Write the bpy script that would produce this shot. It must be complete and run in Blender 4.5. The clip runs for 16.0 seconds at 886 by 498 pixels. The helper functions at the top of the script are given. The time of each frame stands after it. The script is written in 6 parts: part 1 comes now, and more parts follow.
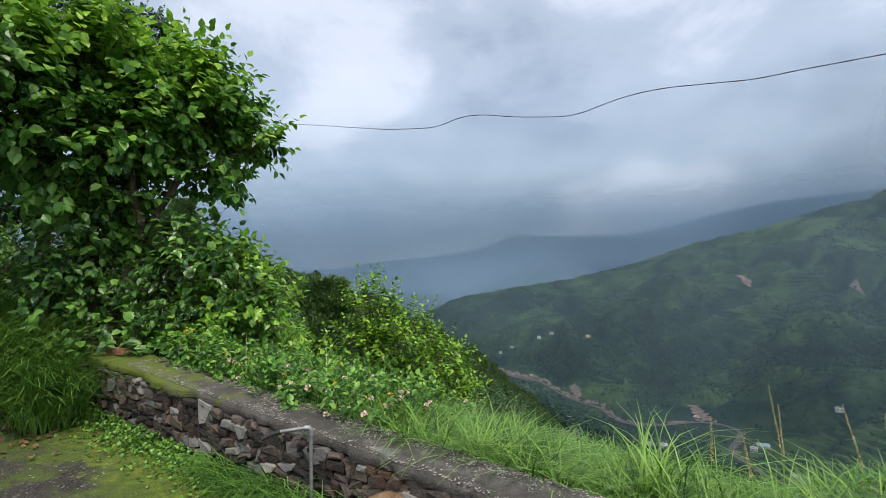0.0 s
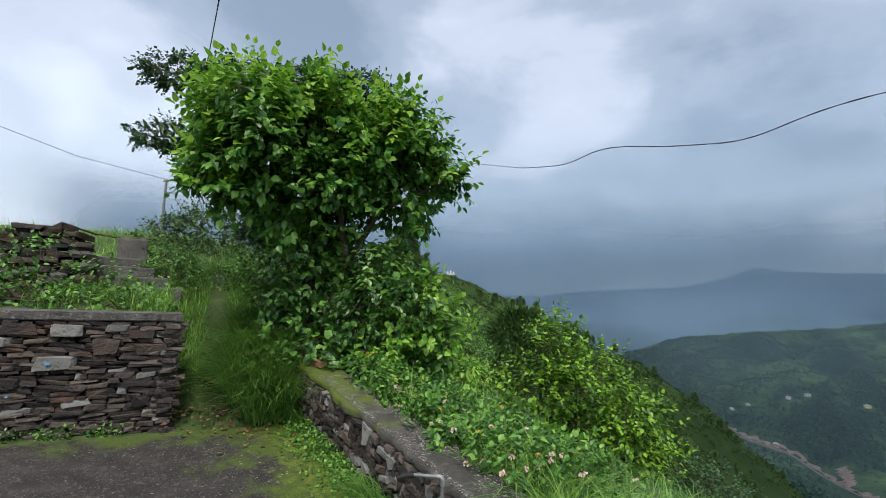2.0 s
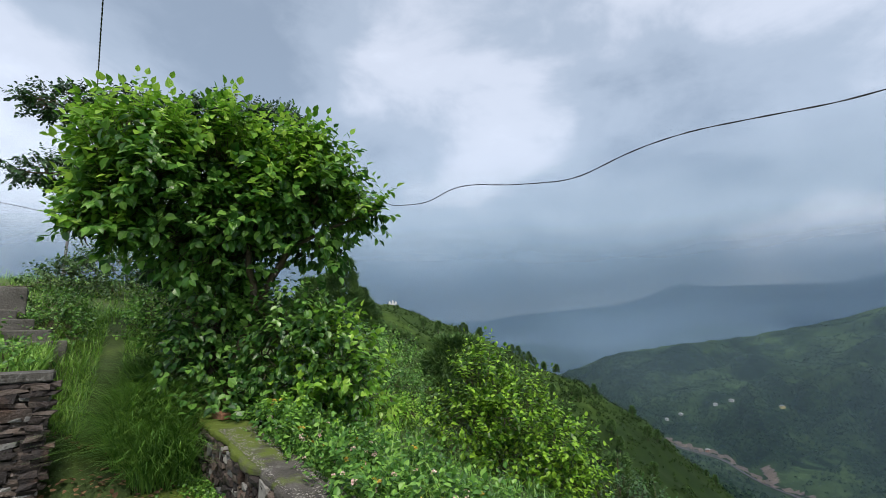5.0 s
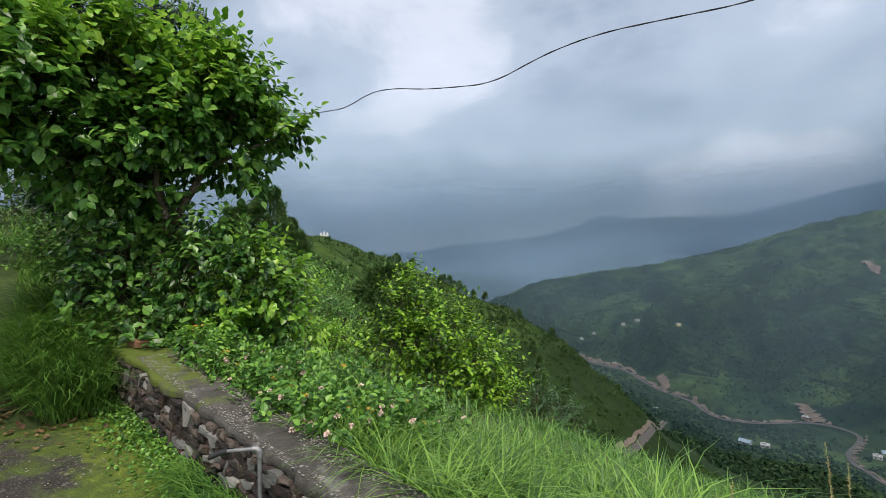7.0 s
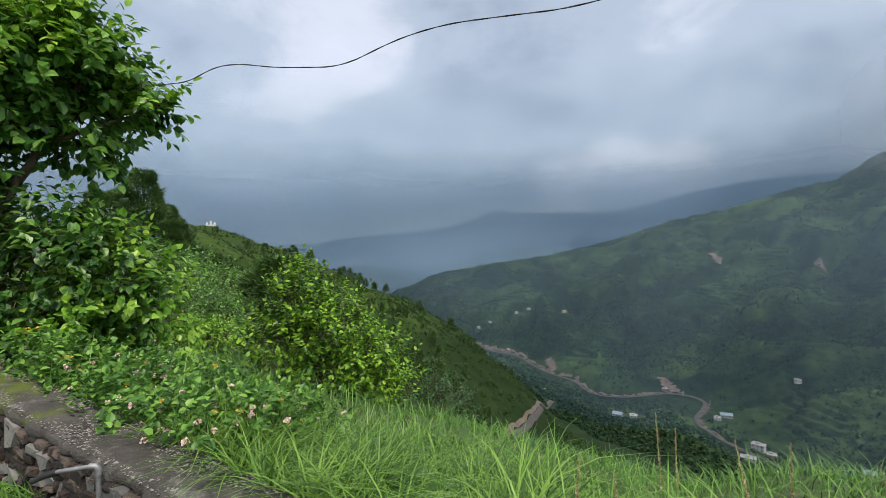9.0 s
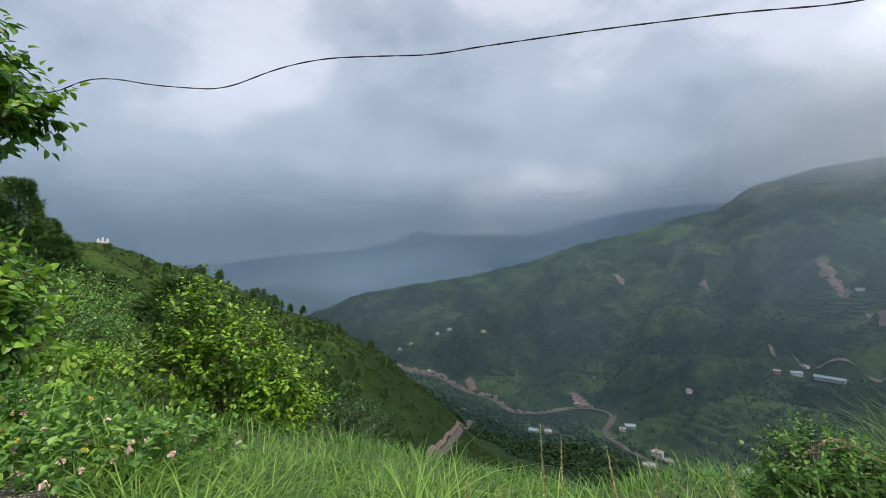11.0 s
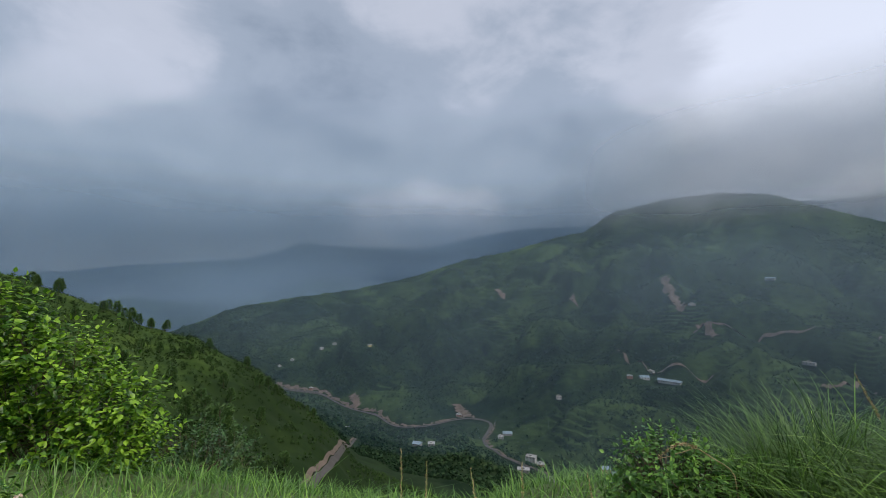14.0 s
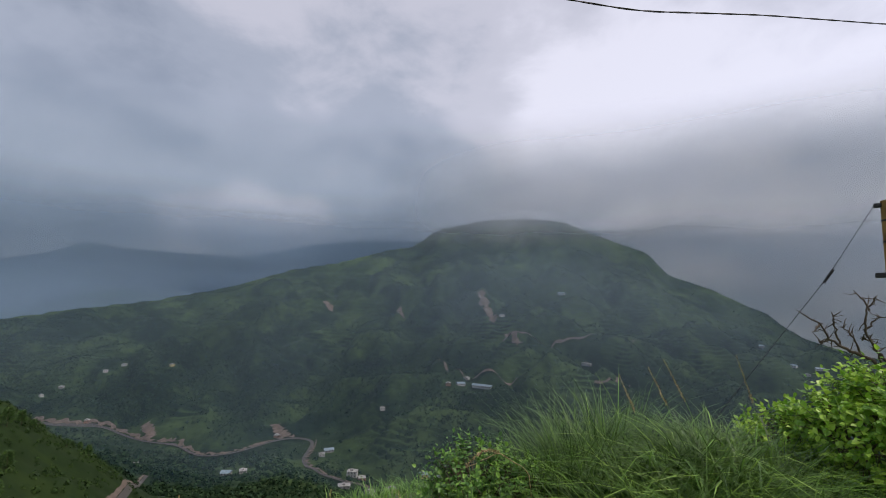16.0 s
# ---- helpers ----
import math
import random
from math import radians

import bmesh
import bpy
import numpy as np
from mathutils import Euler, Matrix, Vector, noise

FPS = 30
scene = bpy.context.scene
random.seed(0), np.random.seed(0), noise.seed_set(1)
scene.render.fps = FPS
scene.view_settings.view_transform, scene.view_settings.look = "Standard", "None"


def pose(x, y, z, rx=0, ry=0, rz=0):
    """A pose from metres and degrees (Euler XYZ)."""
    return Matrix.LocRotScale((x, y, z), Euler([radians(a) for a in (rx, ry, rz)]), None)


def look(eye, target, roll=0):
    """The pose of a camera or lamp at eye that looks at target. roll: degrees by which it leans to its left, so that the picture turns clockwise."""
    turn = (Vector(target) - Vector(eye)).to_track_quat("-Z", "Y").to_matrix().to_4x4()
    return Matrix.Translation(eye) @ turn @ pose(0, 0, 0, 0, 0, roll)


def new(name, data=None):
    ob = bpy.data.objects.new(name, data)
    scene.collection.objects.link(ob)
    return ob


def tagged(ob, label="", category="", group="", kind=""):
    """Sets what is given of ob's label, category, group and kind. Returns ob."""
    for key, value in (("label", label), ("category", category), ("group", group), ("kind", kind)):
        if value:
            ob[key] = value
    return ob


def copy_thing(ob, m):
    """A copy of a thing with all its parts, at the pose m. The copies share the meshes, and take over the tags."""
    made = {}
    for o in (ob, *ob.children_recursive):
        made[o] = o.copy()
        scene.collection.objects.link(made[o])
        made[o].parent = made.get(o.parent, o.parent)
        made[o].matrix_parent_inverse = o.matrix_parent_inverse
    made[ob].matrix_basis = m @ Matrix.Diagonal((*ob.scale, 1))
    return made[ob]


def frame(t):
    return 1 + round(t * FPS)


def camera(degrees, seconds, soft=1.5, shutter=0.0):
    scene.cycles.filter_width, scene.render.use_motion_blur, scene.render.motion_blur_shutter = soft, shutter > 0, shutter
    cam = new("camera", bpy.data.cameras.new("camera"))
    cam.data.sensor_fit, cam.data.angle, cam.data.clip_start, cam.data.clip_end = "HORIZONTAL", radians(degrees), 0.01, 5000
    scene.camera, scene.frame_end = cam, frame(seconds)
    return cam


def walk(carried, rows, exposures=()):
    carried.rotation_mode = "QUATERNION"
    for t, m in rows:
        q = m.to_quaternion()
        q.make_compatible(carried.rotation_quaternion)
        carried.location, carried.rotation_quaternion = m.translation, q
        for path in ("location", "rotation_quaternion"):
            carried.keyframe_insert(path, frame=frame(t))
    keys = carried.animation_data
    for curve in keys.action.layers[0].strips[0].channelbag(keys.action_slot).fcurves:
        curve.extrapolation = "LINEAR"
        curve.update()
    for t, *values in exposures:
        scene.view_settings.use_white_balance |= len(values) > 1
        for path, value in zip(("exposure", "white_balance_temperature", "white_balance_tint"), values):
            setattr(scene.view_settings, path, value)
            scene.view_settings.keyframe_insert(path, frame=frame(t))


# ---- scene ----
cam = camera(88.1, 16.0, 0.8)
PATH = [
    (0, (0.389, 0.348, 1.401), (0.335, 2.345, 1.507), -1.4),
    (0.5, (0.41, 0.351, 1.406), (0.204, 2.336, 1.533), -1.3),
    (0.8, (0.467, 0.387, 1.415), (0.132, 2.354, 1.554), -0.3),
    (1, (0.489, 0.473, 1.416), (0.053, 2.419, 1.557), -0.1),
    (1.5, (0.567, 0.566, 1.492), (-0.147, 2.427, 1.664), 1.7),
    (2, (0.725, 0.663, 1.535), (-0.176, 2.435, 1.749), 2.7),
    (2.5, (0.825, 0.726, 1.571), (-0.12, 2.47, 1.827), 2.6),
    (3, (0.819, 0.833, 1.605), (-0.09, 2.592, 1.892), 1.9),
    (3.2, (0.838, 0.848, 1.597), (-0.05, 2.615, 1.893), 1.7),
    (5.3, (1.013, 0.9, 1.615), (0.413, 2.778, 1.952), -0.5),
    (5.5, (1.008, 0.914, 1.604), (0.45, 2.816, 1.871), -0.6),
    (6, (1.016, 0.905, 1.566), (0.497, 2.833, 1.688), -0.7),
    (6.5, (1.025, 0.898, 1.551), (0.535, 2.836, 1.616), -0.7),
    (7, (1.058, 0.913, 1.529), (0.663, 2.873, 1.569), -1.1),
    (7.5, (1.099, 0.929, 1.539), (0.835, 2.911, 1.575), -1.3),
    (8, (1.122, 0.97, 1.523), (0.989, 2.965, 1.547), -1.3),
    (8.5, (1.161, 0.961, 1.514), (1.115, 2.96, 1.512), -1.2),
    (10.8, (1.343, 0.971, 1.575), (1.676, 2.942, 1.638), -0.6),
    (11, (1.339, 0.876, 1.525), (1.71, 2.84, 1.609), -0.7),
    (11.5, (1.382, 0.875, 1.532), (1.866, 2.811, 1.656), -0.6),
    (12, (1.367, 0.941, 1.554), (1.973, 2.841, 1.705), -0.7),
    (12.5, (1.347, 0.986, 1.551), (2.067, 2.844, 1.713), -0.6),
    (13, (1.409, 1.035, 1.541), (2.182, 2.873, 1.697), -0.4),
    (13.5, (1.541, 1.01, 1.487), (2.33, 2.842, 1.637), -0.3),
    (14, (1.559, 1.112, 1.483), (2.386, 2.928, 1.623), 0.2),
    (14.5, (1.596, 1.127, 1.482), (2.529, 2.89, 1.623), 0.0),
    (15, (1.616, 1.150, 1.490), (2.679, 2.837, 1.637), -0.6),
    (15.5, (1.645, 1.168, 1.485), (2.868, 2.742, 1.641), -0.3),
    (16, (1.685, 1.186, 1.488), (3.104, 2.582, 1.687), 0.9),
]
EXPOSURES = [(0, 0.53, 6900, 12), (3, 0.29, 6600, 9), (7, 0.47, 7050, 12), (8.5, 0.45, 7050, 12), (11, 0.36, 7100, 14), (13, 0.04, 6950, 13), (14.5, -0.02, 6900, 13), (16, 0.0, 7250, 19)]
walk(cam, [(t, look(eye, target, roll)) for t, eye, target, roll in PATH], EXPOSURES)
# the light: an overcast sky with thinner and thicker places, a weak sun behind it
SUN_AZ, SUN_EL, SUN_POWER, CLOUDS = 155, 58, 2.8, 1.0
SKY = [(-14, 24, 15, 0.15), (-60, 14, 28, 0.14), (22, 9.0, 5.5, 0.36), (28, 7.6, 6, 0.36), (16, 7.8, 5, 0.16), (67, 27, 18, 0.2), (85, 13, 13, 0.2), (-2, 6, 20, -0.14), (45, 13, 15, -0.06), (18, 17, 14, -0.10), (62, 16, 16, 0.06), (100, 22, 26, 0.16), (36, 24, 18, -0.13), (84, 9, 12, 0.36), (64, 12, 16, 0.24), (10, 20, 15, -0.12), (-50, 31, 20, -0.3), (-58, 3, 20, 0.24), (78, 14, 20, 0.16)]
SKY_RAMP = [(0.30, (0.18, 0.225, 0.285)), (0.46, (0.28, 0.335, 0.41)), (0.60, (0.45, 0.495, 0.58)), (0.78, (0.64, 0.70, 0.82))]
# distance haze and low cloud put into tinted sheets: distance (below zero: so far in front of the facing slope), foot,
# top, density, (height, share) low and high, (start, end) of its fading top, tint, azimuths over which it sets in
HAZE_SHEETS = [
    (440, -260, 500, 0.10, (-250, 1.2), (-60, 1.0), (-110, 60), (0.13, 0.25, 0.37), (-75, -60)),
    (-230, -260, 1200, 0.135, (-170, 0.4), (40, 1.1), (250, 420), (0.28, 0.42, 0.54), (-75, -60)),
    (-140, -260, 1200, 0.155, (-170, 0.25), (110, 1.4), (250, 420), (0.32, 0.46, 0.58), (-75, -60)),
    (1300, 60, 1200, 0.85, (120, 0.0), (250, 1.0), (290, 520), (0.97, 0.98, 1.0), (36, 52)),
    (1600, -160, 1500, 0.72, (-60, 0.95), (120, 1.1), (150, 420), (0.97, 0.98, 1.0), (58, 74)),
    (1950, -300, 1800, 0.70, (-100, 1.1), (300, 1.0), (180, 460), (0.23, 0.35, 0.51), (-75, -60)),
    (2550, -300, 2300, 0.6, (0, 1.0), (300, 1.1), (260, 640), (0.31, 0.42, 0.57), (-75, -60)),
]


# ---------------------------------------------------------------- light
world = bpy.data.worlds.new("overcast_sky")
scene.world = world
world.use_nodes = True
wt = world.node_tree
wt.nodes.clear()


def wnode(kind, **kw):
    n = wt.nodes.new(kind)
    for k, v in kw.items():
        n.inputs[k].default_value = v
    return n


def wmath(op, a, b=None, clamp=False):
    n = wt.nodes.new("ShaderNodeMath")
    n.operation, n.use_clamp = op, clamp
    for i, v in enumerate((a, b)):
        if v is None:
            continue
        if isinstance(v, (int, float)):
            n.inputs[i].default_value = v
        else:
            wt.links.new(v, n.inputs[i])
    return n.outputs[0]


def direction(az, el):
    a, e = radians(az), radians(el)
    return (math.sin(a) * math.cos(e), math.cos(a) * math.cos(e), math.sin(e))


tc = wnode("ShaderNodeTexCoord")
sep = wnode("ShaderNodeSeparateXYZ")
wt.links.new(tc.outputs["Generated"], sep.inputs[0])
# flat cloud deck: the sky direction laid onto a layer overhead
lift = wmath("ADD", wmath("MAXIMUM", sep.outputs[2], 0.0), 0.33)
deck = wnode("ShaderNodeCombineXYZ")
wt.links.new(wmath("DIVIDE", sep.outputs[0], lift), deck.inputs[0])
wt.links.new(wmath("DIVIDE", sep.outputs[1], lift), deck.inputs[1])


def wnoise(scale, detail, rough, distortion, w):
    n = wnode("ShaderNodeTexNoise")
    n.noise_dimensions = "4D"
    n.inputs["Scale"].default_value, n.inputs["Detail"].default_value = scale, detail
    n.inputs["Roughness"].default_value, n.inputs["Distortion"].default_value = rough, distortion
    n.inputs["W"].default_value = w
    wt.links.new(deck.outputs[0], n.inputs["Vector"])
    return n.outputs["Fac"]


def glow(az, el, width, gain):
    """A thin or thick place of the cloud deck towards one direction."""
    n = wnode("ShaderNodeVectorMath")
    n.operation = "DOT_PRODUCT"
    wt.links.new(tc.outputs["Generated"], n.inputs[0])
    n.inputs[1].default_value = direction(az, el)
    c = math.cos(radians(width))
    f = wmath("DIVIDE", wmath("SUBTRACT", n.outputs["Value"], c), 1 - c, True)
    return wmath("MULTIPLY", wmath("MULTIPLY", f, f), gain)


total = wmath("ADD", wmath("MULTIPLY", wnoise(1.0, 3, 0.5, 0.4, 2.0), 0.55), wmath("ADD", wmath("MULTIPLY", wnoise(2.6, 9, 0.55, 0.35, 5.0), 0.36), 0.095))
puffs = wnode("ShaderNodeTexNoise")
puffs.inputs["Scale"].default_value, puffs.inputs["Detail"].default_value, puffs.inputs["Roughness"].default_value, puffs.inputs["Distortion"].default_value = 4.2, 11, 0.55, 0.35
flat = wnode("ShaderNodeVectorMath")
flat.operation = "MULTIPLY"
flat.inputs[1].default_value = (1, 1, 1.75)
wt.links.new(tc.outputs["Generated"], flat.inputs[0])
wt.links.new(flat.outputs[0], puffs.inputs["Vector"])
total = wmath("ADD", total, wmath("MULTIPLY", wmath("SUBTRACT", puffs.outputs["Fac"], 0.5), 0.42))
# heavier, darker cloud towards the horizon
low = wnode("ShaderNodeMapRange")
low.interpolation_type = "SMOOTHSTEP"
for k, v in (("From Min", 0.03), ("From Max", 0.30), ("To Min", -0.17), ("To Max", 0.0)):
    low.inputs[k].default_value = v
wt.links.new(sep.outputs[2], low.inputs["Value"])
total = wmath("ADD", total, low.outputs[0])
for az, el, width, gain in SKY:
    total = wmath("ADD", total, glow(az, el, width, gain))
ramp = wnode("ShaderNodeValToRGB")
ramp.color_ramp.interpolation = "EASE"
for i, (p, c) in enumerate(SKY_RAMP):
    e = ramp.color_ramp.elements[i] if i < 2 else ramp.color_ramp.elements.new(p)
    e.position, e.color = p, (*c, 1)
wt.links.new(total, ramp.inputs[0])
sky = wnode("ShaderNodeTexSky")
sky.sky_type, sky.sun_disc = "NISHITA", False
sky.sun_elevation, sky.sun_rotation = radians(SUN_EL), radians(SUN_AZ)
bg_sky, bg_cloud, both, wout = wnode("ShaderNodeBackground", Strength=0.05), wnode("ShaderNodeBackground", Strength=CLOUDS), wnode("ShaderNodeAddShader"), wnode("ShaderNodeOutputWorld")
wt.links.new(sky.outputs[0], bg_sky.inputs[0])
wt.links.new(ramp.outputs[0], bg_cloud.inputs[0])
wt.links.new(bg_sky.outputs[0], both.inputs[0])
wt.links.new(bg_cloud.outputs[0], both.inputs[1])
wt.links.new(both.outputs[0], wout.inputs[0])

sun_data = bpy.data.lights.new("sun", "SUN")
sun_data.energy, sun_data.angle, sun_data.color = SUN_POWER, radians(25), (1.0, 0.96, 0.88)
sun = new("sun", sun_data)
sun.matrix_world = look(tuple(50 * v for v in direction(SUN_AZ, SUN_EL)), (0, 0, 0))


# ---------------------------------------------------------------- materials
def material(name, colours, scale=3.0, rough=0.8, bump=0.3, detail=6.0, bump_scale=None, island=0.0, objvar=0.0, translucent=0.0, metal=0.0, coat=0.0, fine=0.35, gloss=0.5):
    """Noise at two scales between several colours, with a fine bump; island and objvar vary brightness by leaf or by piece."""
    m = bpy.data.materials.new(name)
    m.use_nodes = True
    t = m.node_tree
    b = t.nodes["Principled BSDF"]
    b.inputs["Roughness"].default_value, b.inputs["Metallic"].default_value = rough, metal
    b.inputs["Coat Weight"].default_value, b.inputs["Specular IOR Level"].default_value = coat, gloss
    co = t.nodes.new("ShaderNodeTexCoord")
    geo = t.nodes.new("ShaderNodeNewGeometry")
    n1, n2 = t.nodes.new("ShaderNodeTexNoise"), t.nodes.new("ShaderNodeTexNoise")
    for n, s in ((n1, scale), (n2, scale * 7.3)):
        n.inputs["Scale"].default_value, n.inputs["Detail"].default_value = s, detail
        t.links.new(geo.outputs["Position"], n.inputs["Vector"])
    mixf = t.nodes.new("ShaderNodeMix")
    mixf.inputs[0].default_value = fine
    t.links.new(n1.outputs["Fac"], mixf.inputs[2])
    t.links.new(n2.outputs["Fac"], mixf.inputs[3])
    f = mixf.outputs[0]
    if island or objvar:
        add = t.nodes.new("ShaderNodeMath")
        add.operation = "MULTIPLY_ADD"
        if island:
            t.links.new(geo.outputs["Random Per Island"], add.inputs[0])
        else:
            oi = t.nodes.new("ShaderNodeObjectInfo")
            t.links.new(oi.outputs["Random"], add.inputs[0])
        k = island or objvar
        add.inputs[1].default_value = k
        sub = t.nodes.new("ShaderNodeMath")
        sub.operation = "SUBTRACT"
        t.links.new(f, sub.inputs[0])
        sub.inputs[1].default_value = k / 2
        t.links.new(sub.outputs[0], add.inputs[2])
        f = add.outputs[0]
    r = t.nodes.new("ShaderNodeValToRGB")
    lo, hi = 0.5 - 0.22, 0.5 + 0.22
    for i, c in enumerate(colours):
        p = lo + (hi - lo) * i / max(1, len(colours) - 1)
        e = r.color_ramp.elements[i] if i < 2 else r.color_ramp.elements.new(p)
        e.position, e.color = p, (*c, 1)
    if len(colours) > 2:
        for i, c in enumerate(colours):
            r.color_ramp.elements[i].position = lo + (hi - lo) * i / (len(colours) - 1)
            r.color_ramp.elements[i].color = (*c, 1)
    t.links.new(f, r.inputs[0])
    t.links.new(r.outputs[0], b.inputs["Base Color"])
    if bump:
        bn = t.nodes.new("ShaderNodeBump")
        bn.inputs["Strength"].default_value, bn.inputs["Distance"].default_value = bump, 0.02
        n3 = t.nodes.new("ShaderNodeTexNoise")
        n3.inputs["Scale"].default_value, n3.inputs["Detail"].default_value = bump_scale or scale * 12, 5
        t.links.new(geo.outputs["Position"], n3.inputs["Vector"])
        t.links.new(n3.outputs["Fac"], bn.inputs["Height"])
        t.links.new(bn.outputs[0], b.inputs["Normal"])
    if translucent:
        tr, mx = t.nodes.new("ShaderNodeBsdfTranslucent"), t.nodes.new("ShaderNodeMixShader")
        mx.inputs[0].default_value = translucent
        t.links.new(r.outputs[0], tr.inputs[0])
        t.links.new(b.outputs[0], mx.inputs[1])
        t.links.new(tr.outputs[0], mx.inputs[2])
        t.links.new(mx.outputs[0], t.nodes["Material Output"].inputs[0])
    m["ramp"] = r.name
    return m


def overlay(m, colour, scale, lo, hi, amount=1.0, axis=None, height=None):
    """A second layer with a noise-shaped outline: moss, lichen, dirt, bare soil. height: (low, high) in metres, where it grows."""
    t = m.node_tree
    b = t.nodes["Principled BSDF"]
    src = b.inputs["Base Color"].links[0].from_socket
    geo = t.nodes.new("ShaderNodeNewGeometry")
    n = t.nodes.new("ShaderNodeTexNoise")
    n.inputs["Scale"].default_value, n.inputs["Detail"].default_value, n.inputs["Roughness"].default_value = scale, 8, 0.65
    t.links.new(geo.outputs["Position"], n.inputs["Vector"])
    f = n.outputs["Fac"]
    if axis:
        dot = t.nodes.new("ShaderNodeVectorMath")
        dot.operation = "DOT_PRODUCT"
        t.links.new(geo.outputs["Position"], dot.inputs[0])
        dot.inputs[1].default_value = axis[:3]
        mr = t.nodes.new("ShaderNodeMapRange")
        mr.inputs["From Min"].default_value, mr.inputs["From Max"].default_value = axis[3], axis[4]
        mr.inputs["To Min"].default_value, mr.inputs["To Max"].default_value = -0.35, 0.25
        t.links.new(dot.outputs["Value"], mr.inputs["Value"])
        ad = t.nodes.new("ShaderNodeMath")
        t.links.new(f, ad.inputs[0])
        t.links.new(mr.outputs[0], ad.inputs[1])
        f = ad.outputs[0]
    r = t.nodes.new("ShaderNodeMapRange")
    r.inputs["From Min"].default_value, r.inputs["From Max"].default_value = lo, hi
    r.inputs["To Max"].default_value = amount
    t.links.new(f, r.inputs["Value"])
    mx = t.nodes.new("ShaderNodeMix")
    mx.data_type = "RGBA"
    t.links.new(r.outputs[0], mx.inputs[0])
    t.links.new(src, mx.inputs[6])
    mx.inputs[7].default_value = (*colour, 1)
    t.links.new(mx.outputs[2], b.inputs["Base Color"])
    return m


LEAF = material("broad_leaf", [(0.034, 0.115, 0.02), (0.10, 0.26, 0.044), (0.24, 0.46, 0.09)], 1.2, 0.3, 0.0, island=0.65, translucent=0.4)
LEAF_BRIGHT = material("young_leaf", [(0.09, 0.24, 0.02), (0.20, 0.42, 0.04), (0.38, 0.60, 0.085)], 1.2, 0.38, 0.0, island=0.55, translucent=0.38)
LEAF_BUSH = material("yellow_green_leaf", [(0.03, 0.10, 0.008), (0.12, 0.275, 0.019), (0.30, 0.52, 0.048)], 1.2, 0.42, 0.0, island=0.7, translucent=0.34)
LEAF_LANTANA = material("lantana_leaf", [(0.035, 0.115, 0.018), (0.085, 0.225, 0.034), (0.19, 0.38, 0.06)], 2.0, 0.45, 0.0, island=0.6, translucent=0.26)
# climber leaves: the shade under the tree crown is put into this darker colour
LEAF_CLIMBER_SHADED = material("shaded_climber_leaf", [(0.02, 0.075, 0.014), (0.058, 0.165, 0.028), (0.15, 0.31, 0.055)], 1.2, 0.35, 0.0, island=0.65, translucent=0.28)
LEAF_DARK = material("dark_leaf", [(0.012, 0.045, 0.014), (0.028, 0.085, 0.024), (0.06, 0.15, 0.04)], 1.0, 0.4, 0.0, island=0.5, translucent=0.2)
LEAF_MID = material("small_grey_leaf", [(0.022, 0.06, 0.014), (0.05, 0.12, 0.028), (0.12, 0.22, 0.055)], 1.0, 0.5, 0.0, island=0.5, translucent=0.28)
NEEDLE = material("pine_needle", [(0.022, 0.062, 0.016), (0.052, 0.125, 0.028), (0.11, 0.20, 0.042)], 0.6, 0.6, 0.0, island=0.4, translucent=0.18)
GRASS = material("grass_blade", [(0.035, 0.105, 0.015), (0.092, 0.22, 0.03), (0.22, 0.40, 0.064)], 1.5, 0.45, 0.0, island=0.75, translucent=0.32)
GRASS_PALE = material("short_pale_grass", [(0.07, 0.18, 0.026), (0.15, 0.33, 0.046), (0.29, 0.49, 0.09)], 0.8, 0.5, 0.0, island=0.6, translucent=0.34)
GRASS_DARK = material("dense_grass", [(0.035, 0.11, 0.02), (0.085, 0.21, 0.034), (0.17, 0.34, 0.06)], 1.5, 0.5, 0.0, island=0.5, translucent=0.3)
GRASS_DEEP = material("deep_grass", [(0.026, 0.075, 0.015), (0.055, 0.135, 0.025), (0.11, 0.22, 0.045)], 1.5, 0.5, 0.0, island=0.5, translucent=0.35)
STRAW = material("dry_seed_head", [(0.22, 0.15, 0.07), (0.36, 0.26, 0.13), (0.5, 0.4, 0.24)], 20, 0.8, 0.2, island=0.5)
BARK = material("bark", [(0.045, 0.032, 0.022), (0.10, 0.075, 0.05), (0.16, 0.125, 0.09)], 9, 0.9, 0.9, bump_scale=40)
STONE = material("schist_stone", [(0.017, 0.013, 0.013), (0.043, 0.032, 0.029), (0.10, 0.078, 0.066)], 7, 0.8, 0.9, objvar=0.7, bump_scale=45)
overlay(STONE, (0.095, 0.045, 0.024), 3.0, 0.52, 0.68, 0.7)
STONE_PALE = material("pale_stone", [(0.10, 0.10, 0.098), (0.17, 0.167, 0.158), (0.25, 0.24, 0.22)], 6, 0.85, 0.6, objvar=0.4, bump_scale=45)
ROCK = material("ochre_rock", [(0.10, 0.06, 0.032), (0.19, 0.12, 0.065), (0.28, 0.2, 0.12)], 7, 0.85, 0.8, bump_scale=40)
MORTAR = material("dark_joint", [(0.01, 0.009, 0.008), (0.022, 0.019, 0.016), (0.04, 0.034, 0.027)], 12, 0.95, 0.9)
overlay(MORTAR, (0.03, 0.06, 0.012), 2.0, 0.52, 0.7, 0.6)
CEMENT_PLAIN = material("plain_cement", [(0.045, 0.042, 0.038), (0.085, 0.08, 0.073), (0.15, 0.142, 0.13)], 5, 0.9, 0.9, bump_scale=60)
overlay(CEMENT_PLAIN, (0.22, 0.215, 0.2), 26.0, 0.55, 0.62, 0.7)
overlay(CEMENT_PLAIN, (0.02, 0.018, 0.015), 12.0, 0.54, 0.64, 0.75)
